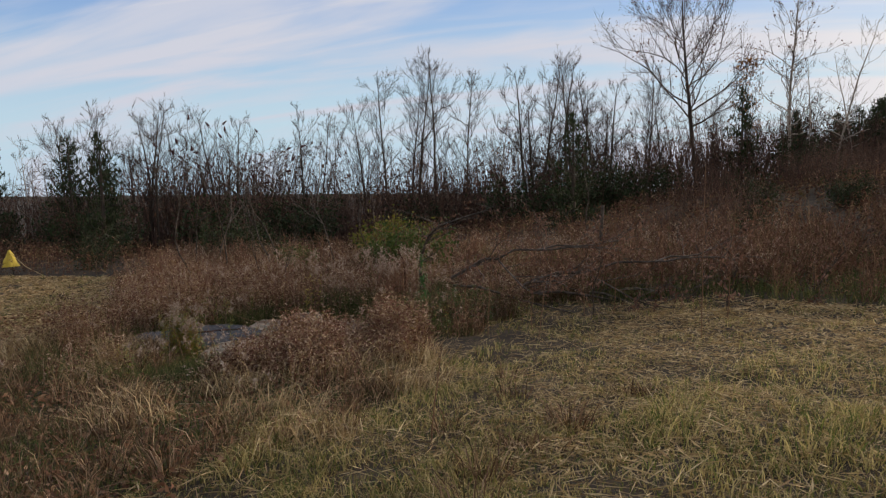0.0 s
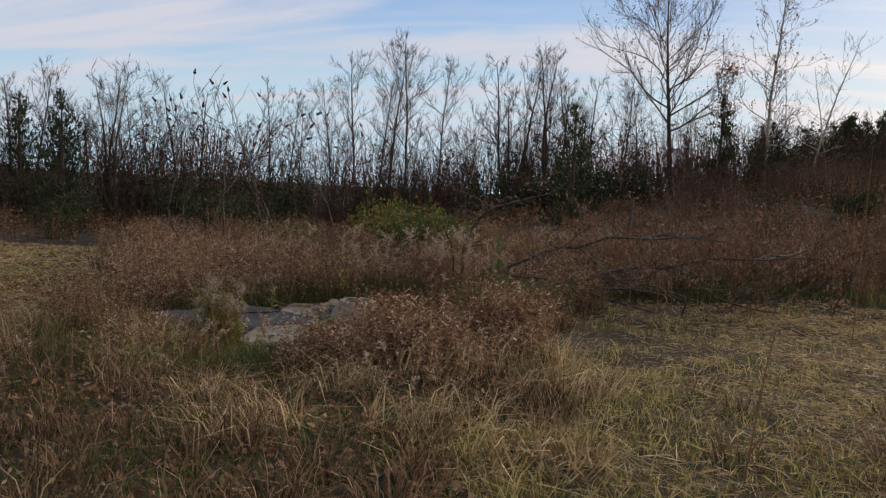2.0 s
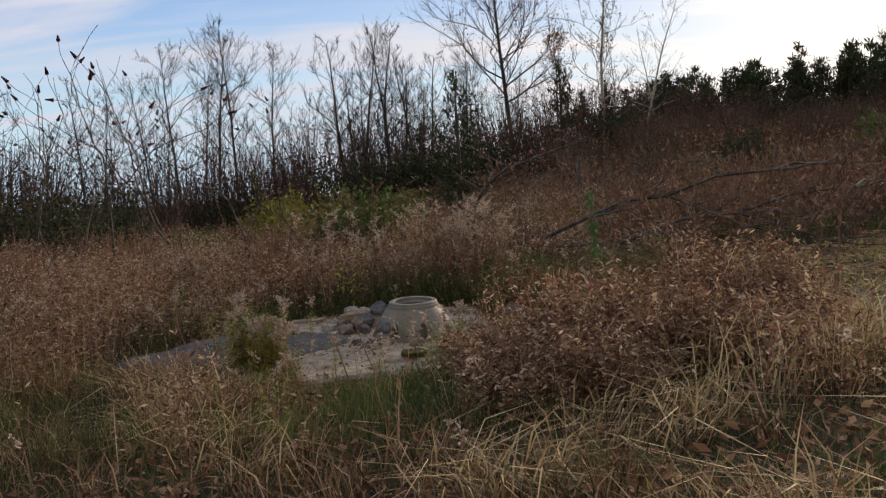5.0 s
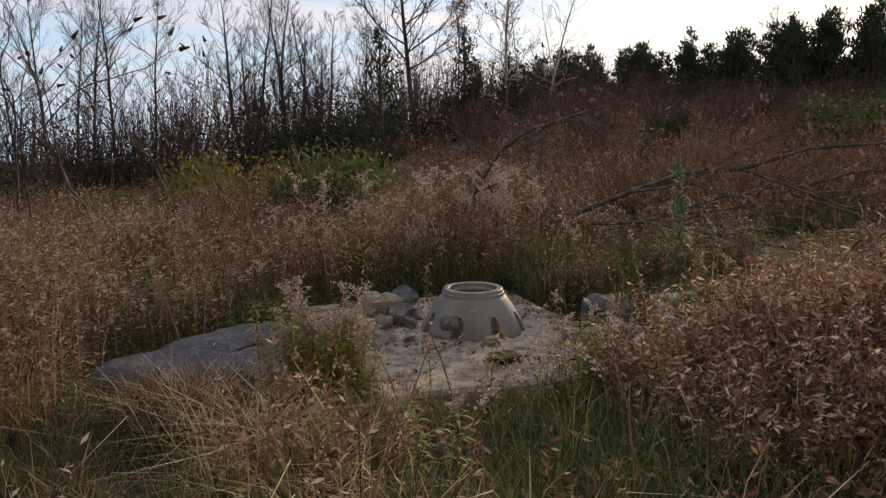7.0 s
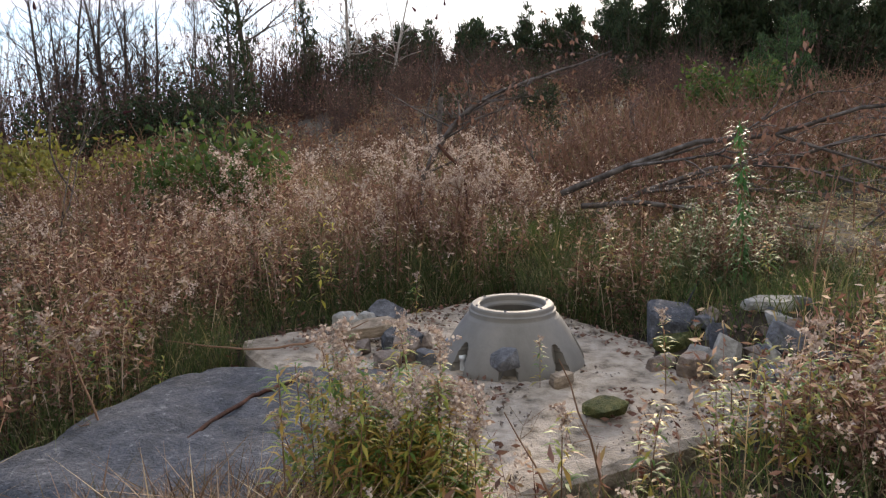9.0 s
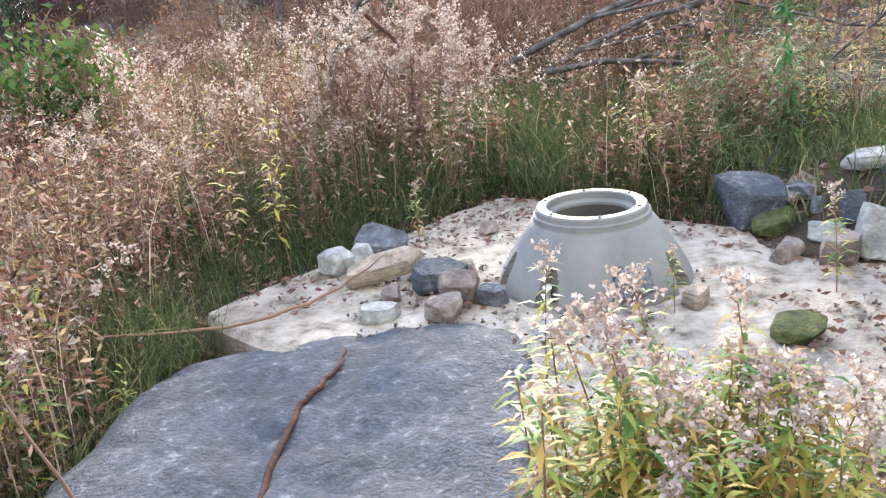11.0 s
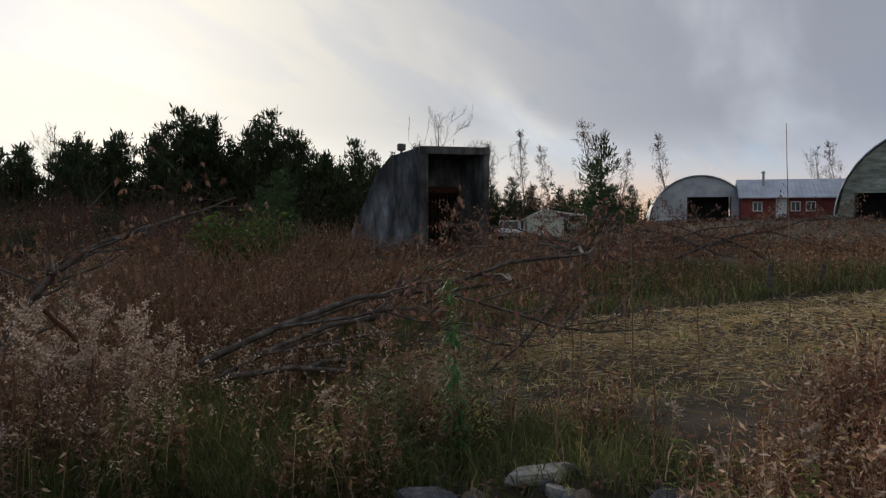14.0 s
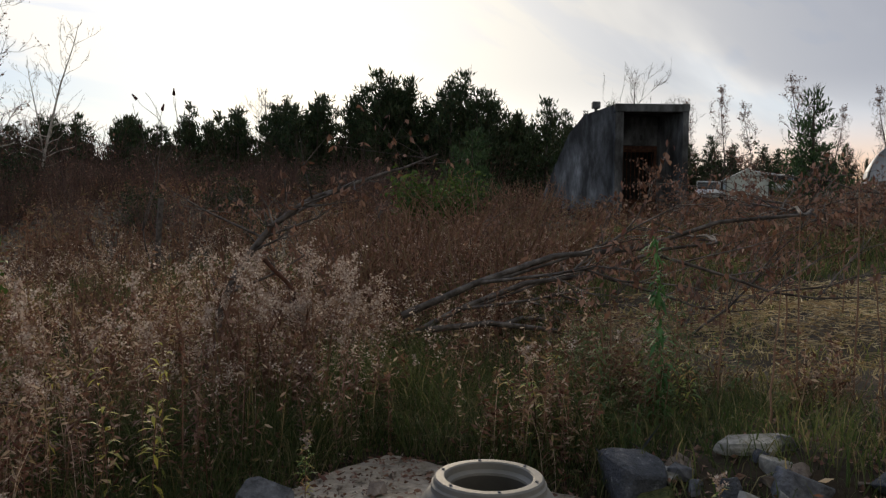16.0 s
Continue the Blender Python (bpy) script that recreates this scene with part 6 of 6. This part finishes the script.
def build_camp():
    t = thing("tent", "pale canvas wall tent with a pitched roof", "tent", at=pose(63.5, 25.7, gz(63.5, 25.7), 0, 0, -62))
    bm = bmesh.new()
    prism(bm, [(-1.62, 0, 0), (1.62, 0, 0), (1.62, 0, 1.62), (0, 0, 2.45), (-1.62, 0, 1.62)], (0, 3.6, 0))
    part("wall", bm, M["canvas_green"], t)
    for s in (-1, 1):
        bm = bmesh.new()
        prism(bm, [(0, -0.15, 2.5), (s * 1.85, -0.15, 1.56), (s * 1.85, -0.15, 1.52), (0, -0.15, 2.455)], (0, 3.9, 0))
        part("roof_sheet", bm, M["canvas"], t)
    for s in (-1.6, 1.6):
        tb = Tubes()
        tb.add([(s, -0.06, 0), (s, -0.06, 1.6)], [0.03, 0.03], 6)
        tb.make("pole", M["deadwood"], t)
    bm = bmesh.new()
    prism(bm, [(-0.5, -0.02, 0.02), (0.5, -0.02, 0.02), (0.5, -0.02, 1.7), (-0.5, -0.02, 1.7)], (0, -0.02, 0))
    part("door_flap", bm, M["canvas_green"], t)
    a = thing("awning", "white sheet awning on thin poles behind the tent", "awning", at=pose(66.6, 25.2, gz(66.6, 25.2), 0, 0, -62))
    bm = bmesh.new()
    prism(bm, [(-1.6, 0, 2.2), (1.6, 0, 1.75), (1.6, 0, 1.68), (-1.6, 0, 2.13)], (0, 2.6, 0))
    part("sheet", bm, M["white_paint"], a)
    for px_ in (-1.5, 1.5):
        for py_ in (0.1, 2.5):
            tb = Tubes()
            tb.add([(px_, py_, 0), (px_, py_, 2.13 if px_ < 0 else 1.7)], [0.03, 0.03], 6)
            tb.make("pole", M["deadwood"], a)
    car(62.3, 28.3, 20, "white estate car parked beside the tent")
    car(70.0, 25.3, 200, "white car parked under the awning")


build_camp()


def arched_hut(name, label, radius, height, length, at, skin, front, door):
    hut = thing(name, label, "hut", "arched huts", at=at)
    n = 28
    a = np.linspace(0, np.pi, n + 1)
    ribs = int(length / 0.4)
    vs = []
    for i in range(ribs + 1):
        k = 1 + (0.008 if i % 2 else 0)
        vs.append(np.stack([radius * k * np.cos(a), np.full(n + 1, i * length / ribs), height * k * np.sin(a)], 1))
    i = np.arange(ribs)[:, None] * (n + 1) + np.arange(n)[None, :]
    f = np.stack([i, i + 1, i + n + 2, i + n + 1], -1).reshape(-1, 4)
    raw("shell", np.concatenate(vs), f, skin, hut)
    # front wall with a true opening: pieces round the doorway
    x0, x1, z1 = door
    inside = lambda x: height * 0.985 * math.sqrt(max(0, 1 - (x / (radius * 0.985)) ** 2))
    xs = np.unique(np.concatenate([np.linspace(-radius * 0.985, radius * 0.985, 25), [x0, x1]]))
    bm = bmesh.new()
    for a0, a1 in zip(xs[:-1], xs[1:]):
        lo = z1 if (a0 >= x0 - 1e-6 and a1 <= x1 + 1e-6) else 0.0
        prism(bm, [(a0, 0.25, lo), (a1, 0.25, lo), (a1, 0.25, max(inside(a1), lo + 0.001)), (a0, 0.25, max(inside(a0), lo + 0.001))], (0, 0.12, 0))
    bmesh.ops.remove_doubles(bm, verts=bm.verts, dist=0.0005)
    part("front_wall", bm, front, hut)
    # near-black sheet added behind the doorway for the shade indoors
    bm = bmesh.new()
    box(bm, x0 - 0.2, x1 + 0.2, 3.0, 3.1, 0, z1 + 0.4)
    part("dark_interior", bm, M["dark_inside"], hut, "unlit interior")
    for s, e in ((x0 - 0.12, x0 - 0.004), (x1 + 0.004, x1 + 0.12)):
        bm = bmesh.new()
        box(bm, s, e, 0.2, 0.3, 0, z1)
        part("door_jamb", bm, M["deadwood"], hut)
    tb = Tubes()
    tb.add([(radius * 1.0 * math.cos(t), 0.0, height * math.sin(t)) for t in np.linspace(0, math.pi, 29)], [0.07] * 29, 6)
    tb.make("edge_trim", M["hut_grey"], hut)
    return hut


def build_huts():
    arched_hut("arched_hut", "pale grey arched metal hut with an open doorway", 5.1, 4.9, 16, pose(85.9, 18.1, gz(86, 18) - 0.1, 0, 0, -72), M["hut_grey"], M["hut_grey"], (-1.2, 2.9, 2.7))
    arched_hut("arched_hut", "large arched hut clad in mottled green sheets", 8.2, 8.2, 18, pose(76.9, -3.4, gz(76.9, -3) - 0.3, 0, 0, -86), M["hut_camo"], M["hut_camo"], (-6.5, -2.2, 2.6))
    s = thing("shed", "long low red shed with a pale metal roof", "shed", at=pose(86.4, 8.7, gz(86.4, 8.9) - 0.1, 0, 0, -74))
    bm = bmesh.new()
    box(bm, -5.4, 5.4, 0, 5, 0, 2.05)
    part("wall", bm, M["red_wall"], s)
    bm = bmesh.new()
    prism(bm, [(-5.7, -0.5, 2.0), (-5.7, 2.5, 3.9), (-5.7, 5.5, 2.0), (-5.7, 5.5, 2.1), (-5.7, 2.5, 4.02), (-5.7, -0.5, 2.1)], (11.4, 0, 0))
    part("roof", bm, M["metal_roof"], s)
    for i in range(28):
        x = -5.6 + i * 0.415
        bm = bmesh.new()
        prism(bm, [(x, -0.5, 2.104), (x + 0.04, -0.5, 2.104), (x + 0.04, -0.5, 2.15), (x, -0.5, 2.15)], (0, 3.0, 1.92))
        part("roof_seam", bm, M["metal_roof"], s)
    for x in (-3.9, -0.4, 1.0, 3.6):
        w = new("window")
        w.parent = s
        w.matrix_basis = pose(x, -0.03, 1.2)
        bm = bmesh.new()
        for q in ((-0.45, 0.45, 0.4, 0.48), (-0.45, 0.45, -0.48, -0.4), (-0.45, -0.37, -0.4, 0.4), (0.37, 0.45, -0.4, 0.4), (-0.03, 0.03, -0.4, 0.4)):
            box(bm, q[0], q[1], -0.03, 0.03, q[2], q[3])
        part("window_frame", bm, M["white_paint"], w)
        bm = bmesh.new()
        box(bm, -0.37, 0.37, 0.0, 0.02, -0.4, 0.4)
        part("pane", bm, M["glass"], w)
    bm = bmesh.new()
    box(bm, -2.2, -1.2, -0.05, 0.0, 0.0, 1.95)
    part("door", bm, M["white_paint"], s, "white door")
    tb = Tubes()
    tb.add([(-3.2, 1.5, 3.0), (-3.2, 1.5, 4.6)], [0.13, 0.13], 10)
    tb.make("flue", M["hut_grey"], s)
    bm = bmesh.new()
    bmesh.ops.create_cone(bm, cap_ends=True, segments=12, radius1=0.26, radius2=0.08, depth=0.2, matrix=Matrix.Translation((-3.2, 1.5, 4.7)))
    part("flue_cap", bm, M["hut_grey"], s)
    # yellow marker by the path
    x, y = -13.2, 7.4
    m = thing("yellow_marker", "yellow cloth draped over a stick tripod", "marker", at=pose(x, y, gz(x, y)))
    for k in range(3):
        tb = Tubes()
        tb.add([(0.35 * math.cos(k * 2.1), 0.35 * math.sin(k * 2.1), -0.05), (0, 0, 0.75)], [0.02, 0.014], 6)
        tb.make("leg", M["deadwood"], m)
    bm = bmesh.new()
    bmesh.ops.create_cone(bm, cap_ends=False, segments=14, radius1=0.24, radius2=0.04, depth=0.5, matrix=Matrix.Translation((0, 0, 0.53)))
    bmesh.ops.subdivide_edges(bm, edges=list(bm.edges), cuts=2, use_grid_fill=True)
    for q in bm.verts:
        q.co += Vector((noise.noise(q.co * 7), noise.noise(q.co * 7 + Vector((5, 0, 0))), noise.noise(q.co * 5) * 0.8)) * 0.07
    part("cloth", bm, M["yellow"], m, smooth=True)
    tb = Tubes()
    tb.add([(0.05, 0, 0.7), (0.6, -0.05, 0.3), (1.3, -0.1, 0.05)], [0.01, 0.01, 0.01], 5)
    tb.make("rope", M["straw"], m)


build_huts()
